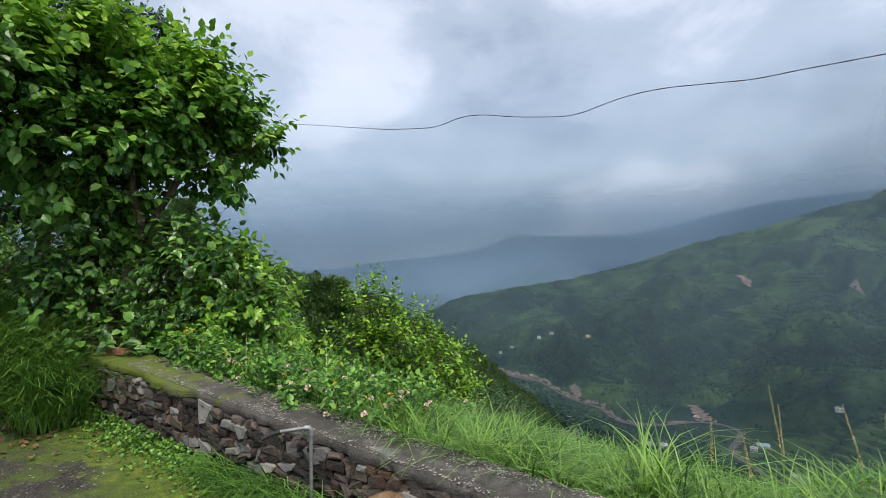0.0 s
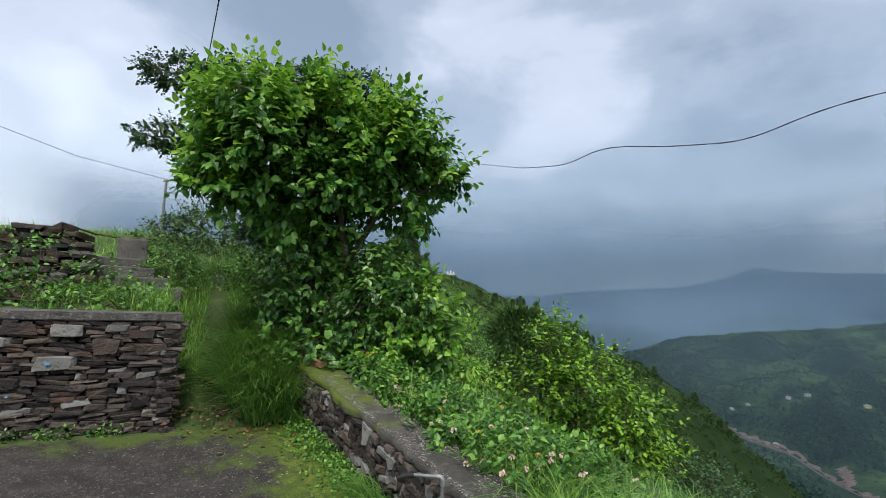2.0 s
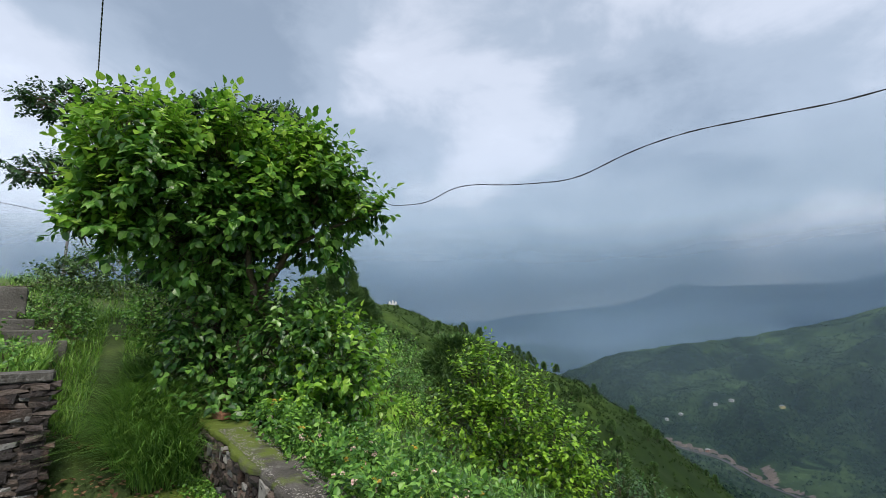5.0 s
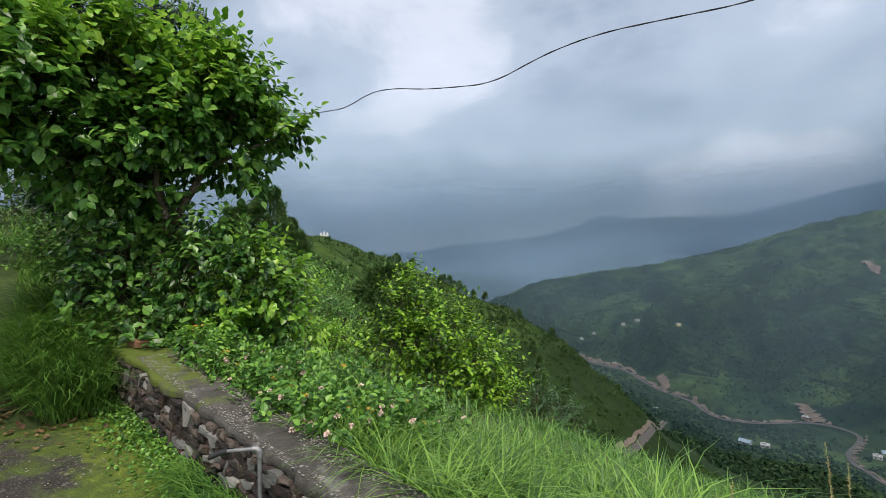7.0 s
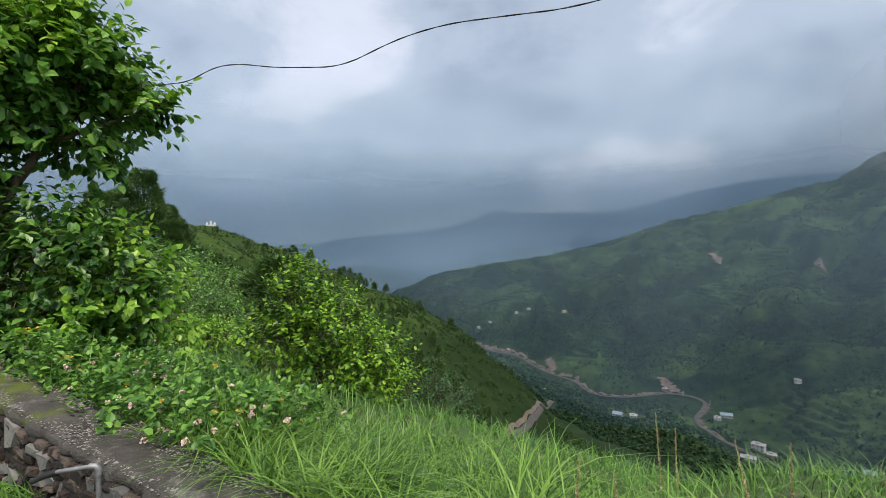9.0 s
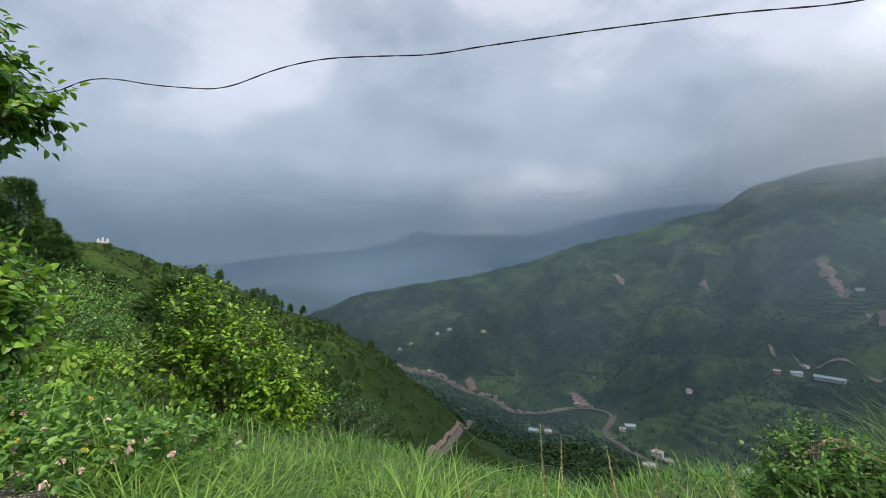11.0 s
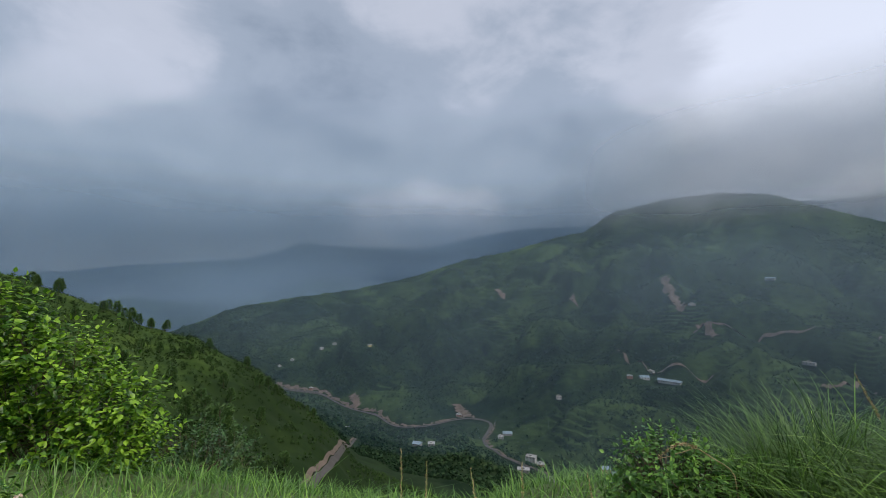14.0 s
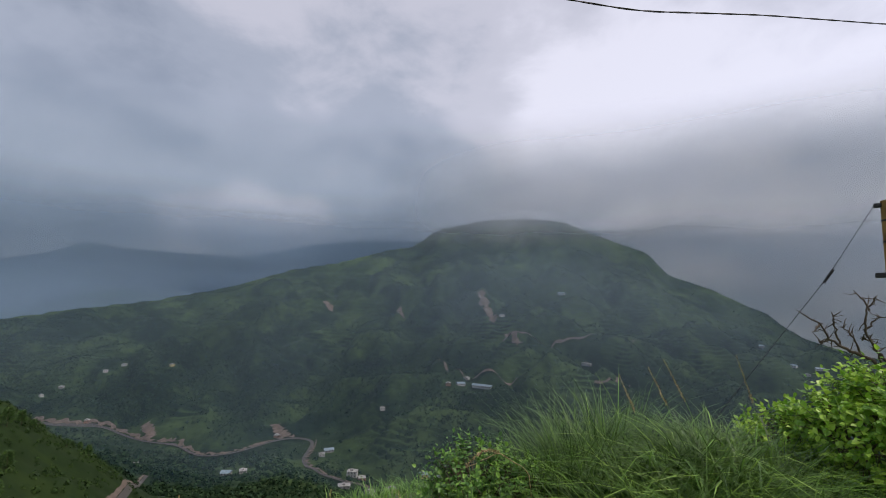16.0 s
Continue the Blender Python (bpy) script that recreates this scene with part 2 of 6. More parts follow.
CEMENT = material("weathered_cement", [(0.028, 0.026, 0.022), (0.06, 0.055, 0.049), (0.115, 0.108, 0.098)], 5, 0.9, 0.9, bump_scale=60)
overlay(CEMENT, (0.22, 0.215, 0.2), 6.0, 0.58, 0.68, 0.7)
overlay(CEMENT, (0.085, 0.12, 0.009), 4.0, 0.42, 0.58, 0.95, axis=(-0.873, 0.489, 0, 2.3, 5.0))
PEBBLE = material("pebble", [(0.055, 0.05, 0.046), (0.13, 0.122, 0.11), (0.28, 0.265, 0.24)], 9, 0.8, 0.2, island=0.9)
TERRACE = material("old_concrete", [(0.010, 0.008, 0.007), (0.027, 0.023, 0.020), (0.06, 0.053, 0.047)], 6, 0.85, 0.9, bump_scale=55)
overlay(TERRACE, (0.11, 0.1, 0.09), 22.0, 0.57, 0.63, 0.7)
overlay(TERRACE, (0.2, 0.19, 0.17), 55.0, 0.60, 0.66, 0.85)
overlay(TERRACE, (0.06, 0.095, 0.007), 2.2, 0.40, 0.54, 0.92, axis=(0.489, 0.873, 0, 1.0, 2.8))
overlay(TERRACE, (0.06, 0.095, 0.007), 3.0, 0.42, 0.54, 0.92, axis=(-0.835, 0.55, 0, 4.5, 5.5))
overlay(TERRACE, (0.12, 0.16, 0.012), 11.0, 0.46, 0.60, 0.8, axis=(0.489, 0.873, 0, 1.4, 3.0))
overlay(TERRACE, (0.02, 0.018, 0.015), 9.0, 0.60, 0.68, 0.85)
CONCRETE = material("grey_concrete", [(0.06, 0.057, 0.052), (0.11, 0.105, 0.098), (0.18, 0.172, 0.16)], 4, 0.9, 0.6, bump_scale=40)
PIPE = material("galvanised_pipe", [(0.14, 0.145, 0.15), (0.22, 0.225, 0.23), (0.32, 0.325, 0.33)], 25, 0.5, 0.1, metal=0.5)
BLACK = material("black_plastic", [(0.012, 0.012, 0.013), (0.02, 0.02, 0.02), (0.03, 0.03, 0.03)], 20, 0.5, 0.1)
CABLE = material("cable_sheath", [(0.012, 0.012, 0.014), (0.022, 0.022, 0.024), (0.035, 0.035, 0.037)], 40, 0.6, 0.1)
POLE_STEEL = material("grey_pole_steel", [(0.13, 0.135, 0.14), (0.2, 0.2, 0.2), (0.26, 0.25, 0.24)], 12, 0.6, 0.2, metal=0.3)
POLE_RUST = material("rusted_yellow_pole", [(0.10, 0.05, 0.02), (0.30, 0.17, 0.05), (0.45, 0.30, 0.09)], 9, 0.75, 0.4)
overlay(POLE_RUST, (0.05, 0.026, 0.018), 6.0, 0.42, 0.58, 0.9, axis=(0, 0, -1, -1.95, -1.5))
PETAL_PINK = material("pink_petal", [(0.6, 0.36, 0.36), (0.74, 0.54, 0.48), (0.8, 0.68, 0.56)], 60, 0.6, 0.0, island=0.4)
PETAL_YELLOW = material("yellow_petal", [(0.62, 0.38, 0.05), (0.72, 0.5, 0.08), (0.78, 0.62, 0.2)], 60, 0.6, 0.0, island=0.4)
BRICK = material("red_brick", [(0.16, 0.06, 0.035), (0.24, 0.1, 0.06), (0.3, 0.15, 0.09)], 20, 0.9, 0.5)
WHITE_WALL = material("whitewash", [(0.36, 0.36, 0.35), (0.46, 0.46, 0.45), (0.56, 0.55, 0.54)], 0.6, 0.85, 0.1)
GREY_WALL = material("bare_render", [(0.2, 0.195, 0.185), (0.28, 0.27, 0.26), (0.36, 0.35, 0.33)], 0.6, 0.85, 0.1)
PINK_WALL = material("brick_red_wash", [(0.25, 0.12, 0.08), (0.33, 0.17, 0.12), (0.4, 0.24, 0.18)], 0.6, 0.85, 0.1)
YELLOW_WALL = material("yellow_wash", [(0.42, 0.34, 0.12), (0.5, 0.42, 0.18), (0.58, 0.5, 0.25)], 0.6, 0.85, 0.1)
BLUE_ROOF = material("blue_sheet_roof", [(0.12, 0.19, 0.25), (0.18, 0.26, 0.32), (0.26, 0.33, 0.38)], 0.5, 0.5, 0.1)
GREY_ROOF = material("grey_slab_roof", [(0.2, 0.2, 0.2), (0.3, 0.3, 0.3), (0.4, 0.4, 0.39)], 0.5, 0.8, 0.1)
DARK_OPENING = material("dark_opening", [(0.015, 0.017, 0.02), (0.025, 0.028, 0.03), (0.04, 0.04, 0.045)], 1, 0.3, 0.0)
ROAD = material("hill_road", [(0.04, 0.037, 0.035), (0.06, 0.056, 0.053), (0.08, 0.076, 0.072)], 0.2, 0.9, 0.2)
EARTH = material("bare_earth", [(0.06, 0.045, 0.036), (0.11, 0.083, 0.066), (0.17, 0.13, 0.105)], 0.12, 0.95, 0.5, bump_scale=1.0)
LITTER = material("dry_leaf", [(0.07, 0.035, 0.018), (0.14, 0.075, 0.035), (0.22, 0.13, 0.06)], 12, 0.85, 0.0, island=0.6)
BLUE_PAINT = material("blue_paint_mark", [(0.06, 0.2, 0.42), (0.1, 0.28, 0.5), (0.16, 0.34, 0.55)], 60, 0.7, 0.0)

# the hills: grass, scrub and forest by noise, terraces as level lines, bare earth here and there
HILL = material("hill_vegetation", [(0.007, 0.018, 0.008), (0.016, 0.034, 0.013), (0.034, 0.062, 0.022)], 0.012, 0.95, 0.0, detail=10, fine=0.5, gloss=0.1)
overlay(HILL, (0.05, 0.088, 0.028), 0.006, 0.50, 0.66, 0.8)
overlay(HILL, (0.004, 0.014, 0.007), 0.009, 0.50, 0.58, 0.9)
overlay(HILL, (0.08, 0.065, 0.045), 0.02, 0.70, 0.78, 0.4)
SPUR = material("spur_grass", [(0.013, 0.030, 0.007), (0.026, 0.053, 0.010), (0.050, 0.086, 0.017)], 0.05, 0.95, 0.8, detail=10, fine=0.5, bump_scale=0.9, gloss=0.1)
overlay(SPUR, (0.055, 0.095, 0.018), 0.03, 0.50, 0.62, 0.8)
overlay(SPUR, (0.010, 0.030, 0.008), 0.16, 0.54, 0.62, 0.75)
# darker green that grows towards the right-hand end of the spur
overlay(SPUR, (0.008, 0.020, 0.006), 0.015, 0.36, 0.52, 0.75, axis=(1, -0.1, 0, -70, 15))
SOIL = material("grassy_soil", [(0.02, 0.034, 0.009), (0.045, 0.075, 0.016), (0.085, 0.135, 0.028)], 3.5, 0.95, 0.9, bump_scale=25)
overlay(SOIL, (0.15, 0.115, 0.07), 0.9, 0.58, 0.68, 0.6)


def haze_sheet_material(name, alpha, lo, hi, top, side, tint=(0.62, 0.70, 0.80), scale=0.0016):
    """A sheet whose tint stands in for haze or low cloud: mostly clear, the rest a tinted scatter lit by the sky."""
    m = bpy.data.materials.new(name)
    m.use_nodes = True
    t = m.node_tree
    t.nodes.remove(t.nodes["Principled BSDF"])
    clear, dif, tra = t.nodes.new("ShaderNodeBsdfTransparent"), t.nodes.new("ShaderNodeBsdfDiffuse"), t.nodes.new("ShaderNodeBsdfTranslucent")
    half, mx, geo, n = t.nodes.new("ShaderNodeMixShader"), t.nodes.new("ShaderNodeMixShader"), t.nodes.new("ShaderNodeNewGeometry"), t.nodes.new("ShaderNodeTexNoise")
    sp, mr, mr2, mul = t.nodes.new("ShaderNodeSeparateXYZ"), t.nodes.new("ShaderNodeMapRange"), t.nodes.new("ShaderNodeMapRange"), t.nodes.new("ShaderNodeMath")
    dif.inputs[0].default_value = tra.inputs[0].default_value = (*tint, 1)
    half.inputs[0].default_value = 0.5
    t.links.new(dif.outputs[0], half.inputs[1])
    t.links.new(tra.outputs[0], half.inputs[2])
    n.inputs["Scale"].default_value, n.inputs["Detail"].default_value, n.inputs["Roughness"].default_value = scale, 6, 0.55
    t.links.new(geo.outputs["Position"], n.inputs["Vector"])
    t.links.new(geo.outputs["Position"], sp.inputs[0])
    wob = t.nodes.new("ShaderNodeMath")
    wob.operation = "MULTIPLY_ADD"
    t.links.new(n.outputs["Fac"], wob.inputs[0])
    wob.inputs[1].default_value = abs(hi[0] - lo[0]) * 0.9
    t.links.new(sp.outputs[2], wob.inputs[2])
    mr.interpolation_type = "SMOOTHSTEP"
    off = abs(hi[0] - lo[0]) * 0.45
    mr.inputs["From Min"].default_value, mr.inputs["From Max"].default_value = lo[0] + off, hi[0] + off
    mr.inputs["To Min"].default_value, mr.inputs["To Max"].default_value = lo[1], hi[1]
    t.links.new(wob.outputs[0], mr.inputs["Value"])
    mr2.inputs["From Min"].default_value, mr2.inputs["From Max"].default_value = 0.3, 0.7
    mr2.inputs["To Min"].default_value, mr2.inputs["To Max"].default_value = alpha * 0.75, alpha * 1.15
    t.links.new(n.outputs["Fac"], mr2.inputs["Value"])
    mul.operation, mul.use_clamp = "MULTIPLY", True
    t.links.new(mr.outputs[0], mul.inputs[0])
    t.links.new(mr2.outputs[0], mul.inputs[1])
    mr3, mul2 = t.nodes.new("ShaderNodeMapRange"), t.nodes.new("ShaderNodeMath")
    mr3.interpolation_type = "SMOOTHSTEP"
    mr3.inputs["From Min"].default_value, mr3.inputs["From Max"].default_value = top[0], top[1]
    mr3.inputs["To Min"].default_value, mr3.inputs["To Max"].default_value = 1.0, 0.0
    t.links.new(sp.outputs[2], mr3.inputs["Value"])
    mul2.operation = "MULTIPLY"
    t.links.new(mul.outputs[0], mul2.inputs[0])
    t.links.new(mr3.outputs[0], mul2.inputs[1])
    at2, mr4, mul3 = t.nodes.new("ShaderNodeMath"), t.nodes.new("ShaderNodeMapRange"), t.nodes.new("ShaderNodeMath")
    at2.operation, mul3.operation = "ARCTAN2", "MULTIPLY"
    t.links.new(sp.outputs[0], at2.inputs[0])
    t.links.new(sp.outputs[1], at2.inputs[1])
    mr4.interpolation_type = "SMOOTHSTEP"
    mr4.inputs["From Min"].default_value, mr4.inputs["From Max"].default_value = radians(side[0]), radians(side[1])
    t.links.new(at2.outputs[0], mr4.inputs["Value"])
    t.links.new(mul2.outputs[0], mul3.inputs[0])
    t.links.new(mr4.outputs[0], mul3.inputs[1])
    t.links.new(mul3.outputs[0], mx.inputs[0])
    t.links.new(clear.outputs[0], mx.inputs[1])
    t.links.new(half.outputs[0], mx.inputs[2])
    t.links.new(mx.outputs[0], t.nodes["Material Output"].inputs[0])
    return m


WOOD_NEAR = material("scrub_foliage", [(0.008, 0.022, 0.006), (0.017, 0.042, 0.010), (0.040, 0.08, 0.018)], 0.03, 0.8, 0.0, island=0.5, gloss=0.15)
WOOD_GRASS = material("bracken", [(0.018, 0.040, 0.008), (0.036, 0.070, 0.013), (0.066, 0.11, 0.022)], 0.03, 0.8, 0.0, island=0.4, gloss=0.1)
WOOD_FAR = material("forest_foliage", [(0.006, 0.018, 0.009), (0.013, 0.034, 0.015), (0.032, 0.064, 0.026)], 0.006, 0.9, 0.0, island=0.45, gloss=0.1)


def terraces(m, colour, period, scale, lo, hi):
    """Level lines of small fields on a slope, where a noise lets them be."""
    t = m.node_tree
    b = t.nodes["Principled BSDF"]
    src = b.inputs["Base Color"].links[0].from_socket
    geo, sp, n, n2 = t.nodes.new("ShaderNodeNewGeometry"), t.nodes.new("ShaderNodeSeparateXYZ"), t.nodes.new("ShaderNodeTexNoise"), t.nodes.new("ShaderNodeTexNoise")
    t.links.new(geo.outputs["Position"], sp.inputs[0])
    for k, s in ((n, scale), (n2, scale * 6)):
        k.inputs["Scale"].default_value = s
        t.links.new(geo.outputs["Position"], k.inputs["Vector"])

    def op(kind, x, y):
        q = t.nodes.new("ShaderNodeMath")
        q.operation = kind
        for i, v in enumerate((x, y)):
            if isinstance(v, (int, float)):
                q.inputs[i].default_value = v
            else:
                t.links.new(v, q.inputs[i])
        return q.outputs[0]

    wave = op("SINE", op("MULTIPLY", op("ADD", sp.outputs[2], op("MULTIPLY", n2.outputs["Fac"], period * 2.2)), 6.283 / period), 0)
    mask = t.nodes.new("ShaderNodeMapRange")
    mask.inputs["From Min"].default_value, mask.inputs["From Max"].default_value = lo, hi
    t.links.new(n.outputs["Fac"], mask.inputs["Value"])
    low = t.nodes.new("ShaderNodeMapRange")
    low.inputs["From Min"].default_value, low.inputs["From Max"].default_value = 40, -60
    t.links.new(sp.outputs[2], low.inputs["Value"])
    f = op("MULTIPLY", op("MULTIPLY", mask.outputs[0], low.outputs[0]), op("MAXIMUM", wave, 0.0))
    mx = t.nodes.new("ShaderNodeMix")
    mx.data_type = "RGBA"
    t.links.new(f, mx.inputs[0])
    t.links.new(src, mx.inputs[6])
    mx.inputs[7].default_value = (*colour, 1)
    t.links.new(mx.outputs[2], b.inputs["Base Color"])


terraces(HILL, (0.042, 0.075, 0.026), 7.0, 0.006, 0.52, 0.66)


# ---------------------------------------------------------------- helpers of this scene
rng = np.random.default_rng(7)
CX, CY = 0.9, 0.9


def mesh_np(name, v, f, mat, smooth=False):
    v, f = np.asarray(v, np.float32), np.asarray(f, np.int32)
    me = bpy.data.meshes.new(name)
    me.vertices.add(len(v))
    me.vertices.foreach_set("co", v.ravel())
    k = f.shape[1]
    me.loops.add(f.size)
    me.loops.foreach_set("vertex_index", f.ravel())
    me.polygons.add(len(f))
    me.polygons.foreach_set("loop_start", np.arange(0, f.size, k, dtype=np.int32))
    me.polygons.foreach_set("loop_total", np.full(len(f), k, np.int32))
    me.polygons.foreach_set("use_smooth", np.full(len(f), smooth, bool))
    me.update(calc_edges=True)
    me.materials.append(mat)
    return me


def link(ob, parent, label="", kind=""):
    if parent:
        ob.parent = parent
    return tagged(ob, label, kind=kind)


def part_np(name, v, f, mat, parent=None, label="", kind="", smooth=False):
    return link(new(name, mesh_np(name, v, f, mat, smooth)), parent, label, kind)


def part(name, bm, mat, parent=None, label="", smooth=False, kind=""):
    me = bpy.data.meshes.new(name)
    bm.normal_update()
    bm.to_mesh(me)
    bm.free()
    me.materials.append(mat)
    if smooth:
        me.shade_smooth()
    return link(new(name, me), parent, label, kind)


def thing(name, label, category, at=(0, 0, 0), rz=0.0, group="", kind=""):
    ob = new(name)
    ob.matrix_world = pose(*at, 0, 0, rz)
    return tagged(ob, label, category, group, kind)


def box(bm, lo, hi, bevel=0.0, jitter=0.0):
    g = bmesh.ops.create_cube(bm, size=1.0)
    for v in g["verts"]:
        v.co = Vector([(lo[i] + hi[i]) / 2 + v.co[i] * (hi[i] - lo[i]) + (random.uniform(-jitter, jitter) if jitter else 0) for i in range(3)])
    if bevel:
        es = list({e for v in g["verts"] for e in v.link_edges})
        bmesh.ops.bevel(bm, geom=es, offset=bevel, segments=2, profile=0.6, affect="EDGES")
    return bm


def tube(pts, r0, r1, seg=7, power=1.0):
    """A tapered tube along points, as quads."""
    pts = np.asarray(pts, float)
    n = len(pts)
    tan = np.gradient(pts, axis=0)
    tan /= np.linalg.norm(tan, axis=1)[:, None] + 1e-9
    ref = np.array([0.31, 0.17, 0.93])
    a = np.cross(tan, ref)
    a /= np.linalg.norm(a, axis=1)[:, None] + 1e-9
    b = np.cross(tan, a)
    rad = r0 + (r1 - r0) * np.linspace(0, 1, n) ** power
    ang = np.linspace(0, 2 * np.pi, seg, endpoint=False)
    v = pts[:, None] + rad[:, None, None] * (a[:, None] * np.cos(ang)[None, :, None] + b[:, None] * np.sin(ang)[None, :, None])
    i, j = np.meshgrid(np.arange(n - 1), np.arange(seg), indexing="ij")
    k = (j + 1) % seg
    f = np.stack([i * seg + j, i * seg + k, (i + 1) * seg + k, (i + 1) * seg + j], -1).reshape(-1, 4)
    return v.reshape(-1, 3), f


def join(chunks):
    vs, fs, o = [], [], 0
    for v, f in chunks:
        vs.append(v)
        fs.append(np.asarray(f) + o)
        o += len(v)
    return np.concatenate(vs), np.concatenate(fs)


def unit(a):
    return a / (np.linalg.norm(a, axis=-1, keepdims=True) + 1e-9)


LEAF_V = np.array([[0, 0, 0], [0.28, 0.34, 0.09], [0.62, 0.30, 0.06], [1.0, 0, -0.10], [0.62, -0.30, 0.06], [0.28, -0.34, 0.09], [0.42, 0, -0.02]])
LEAF_F = np.array([[0, 6, 1], [6, 2, 1], [6, 3, 2], [6, 4, 3], [6, 5, 4], [0, 5, 6]])


def leaves(pos, along, up, length, width=1.0):
    """Ovate leaves folded along the midrib; arrays of place, direction, upper side and length."""
    x = unit(along)
    y = unit(np.cross(up, x))
    z = np.cross(x, y)
    L = np.asarray(length)[:, None, None]
    v = pos[:, None] + L * (LEAF_V[None, :, :1] * x[:, None] + width * LEAF_V[None, :, 1:2] * y[:, None] + LEAF_V[None, :, 2:] * z[:, None])
    f = LEAF_F[None] + (np.arange(len(pos)) * len(LEAF_V))[:, None, None]
    return v.reshape(-1, 3), f.reshape(-1, 3)


def blades(pos, h, lean, bend, width, seg=4):
    """Grass blades: arching strips that taper to a point."""
    n = len(pos)
    a = rng.uniform(0, 2 * np.pi, n)
    d = unit(np.stack([np.cos(a), np.sin(a), np.zeros(n)], -1) * (1 - lean[3]) + np.array([lean[0], lean[1], 0]) * lean[3])
    side = np.stack([-d[:, 1], d[:, 0], np.zeros(n)], -1)
    tt = np.linspace(0, 1, seg + 1)
    h, bend, width = (np.asarray(q)[:, None] for q in (h, bend, width))
    out = h * bend * tt ** 2 + h * 0.12 * tt
    rise = h * (tt - 0.62 * bend * tt ** 2.4)
    mid = pos[:, None] + d[:, None] * out[..., None] + np.array([0, 0, 1.0]) * rise[..., None]
    w = width * (1 - tt ** 2.2) * 0.5 + 0.0004
    v = np.stack([mid - side[:, None] * w[..., None], mid + side[:, None] * w[..., None]], 2).reshape(-1, 3)
    i = np.arange(seg)
    one = np.stack([2 * i, 2 * i + 1, 2 * i + 3, 2 * i + 2], -1)
    f = one[None] + (np.arange(n) * 2 * (seg + 1))[:, None, None]
    return v, f.reshape(-1, 4)


def vnoise(x, y, seed=0):
    """Smooth value noise on arrays."""
    xi, yi = np.floor(x).astype(np.int64), np.floor(y).astype(np.int64)
    fx, fy = x - xi, y - yi
    fx, fy = fx * fx * (3 - 2 * fx), fy * fy * (3 - 2 * fy)

    def rnd(i, j):
        q = (i * 374761393 + j * 668265263 + seed * 974634777) & 0x7FFFFFFF
        q = ((q ^ (q >> 13)) * 1274126177) & 0x7FFFFFFF
        return ((q ^ (q >> 16)) & 0xFFFF) / 65535.0

    a, b, c, d = rnd(xi, yi), rnd(xi + 1, yi), rnd(xi, yi + 1), rnd(xi + 1, yi + 1)
    return (a + (b - a) * fx) * (1 - fy) + (c + (d - c) * fx) * fy - 0.5


def fbm(x, y, octaves=4, seed=0):
    return sum(vnoise(x * 2 ** o, y * 2 ** o, seed + o) * 0.5 ** o for o in range(octaves))


def smooth(a, b, x):
    t = np.clip((x - a) / (b - a), 0, 1)
    return t * t * (3 - 2 * t)


# ---------------------------------------------------------------- the lie of the land
# parapet frame: s along it (to the south-east), q outwards from its inner face
UX, UY, NX, NY, Q0 = 0.873, -0.489, 0.489, 0.873, 2.78


def par(s, q):
    return (UX * s + NX * (q + Q0), UY * s + NY * (q + Q0))


def par_top(s):
    return 0.62 - 0.098 * np.maximum(np.asarray(s, float) + 5.4, -0.1)


WA, WD, WB = np.array([-4.05, 3.87]), np.array([-0.55, -0.835]), np.array([-0.835, 0.55])


def terrace_z(x, y):
    return -0.26 - 0.08 * np.clip(x, -6, 2) + 0 * y


def near(x, y):
    s, q = UX * x + UY * y, NX * x + NY * y - Q0
    inside = terrace_z(x, y)
    up = (x + 3.5) * -0.8 + (y - 4.4) * 0.6
    inside = inside + 0.34 * np.maximum(up, 0) * smooth(-0.6, 0.6, -(x + 3.3) + 0.3 * (y - 4))
    w = (x - WA[0]) * WB[0] + (y - WA[1]) * WB[1]
    v = (x - WA[0]) * WD[0] + (y - WA[1]) * WD[1]
    behind = 1.10 + 0.09 * np.maximum(w, 0)
    inside = np.where((w > 0.27) & (v > 0.12), np.maximum(inside, behind), np.where(w > 0.27, np.maximum(inside, behind - 0.45 * np.maximum(0.12 - v, 0) - 0.5), inside))
    edge = np.where(s > -5.4, par_top(np.minimum(s, 0.5)), 0.62 - 0.2 * (s + 5.4)) - 0.16
    qe = np.maximum(q - 0.35 - 1.4 * smooth(0.3, 2.0, s), 0)
    outside = edge - 0.26 * qe - 0.014 * qe ** 2 + 0.12 * fbm(x * 0.7, y * 0.7, 3, 3)
    k = smooth(-0.05, 0.5, q) * smooth(-6.6, -5.3, s) + smooth(0.3, 2.5, q) * (1 - smooth(-6.6, -5.3, s))
    east = smooth(1.5, 3.0, x) * (1 - smooth(0.2, 0.6, q))
    z = inside * (1 - k) + outside * k
    mound = 0.45 * np.exp(-(((x - 4.9) / 1.0) ** 2 + ((y - 2.0) / 1.1) ** 2))
    return z + east * 0.1 + mound


SPUR_AZ = [-180, -110, -80, -60, -45, -35, -28, -26, -23.5, -20.8, -18, -14.5, -11, -8.3, -5.5, -3.4, 0, 3.3, 6.4, 9.5, 12.4, 14.5, 18, 24, 30, 40, 100, 180]
SPUR_EL = [3, 3, 2.6, 2.4, 2.8, 3.1, 3.05, 3.1, 2.2, 1.0, 0.2, -1.5, -3.0, -4.7, -5.6, -6.2, -8.6, -10.2, -13.2, -15.6, -18.4, -21, -22.5, -24.5, -28, -33, -33, 3]
MID_AZ = [-180, -100, -60, -45, -35, -28, -20, -12, -5, 0, 10, 24, 100, 130, 180]
MID_EL = [1, 1.4, 1.6, -1, -4, -7, -11, -17, -24, -28, -32, -36, -36, 0, 1]
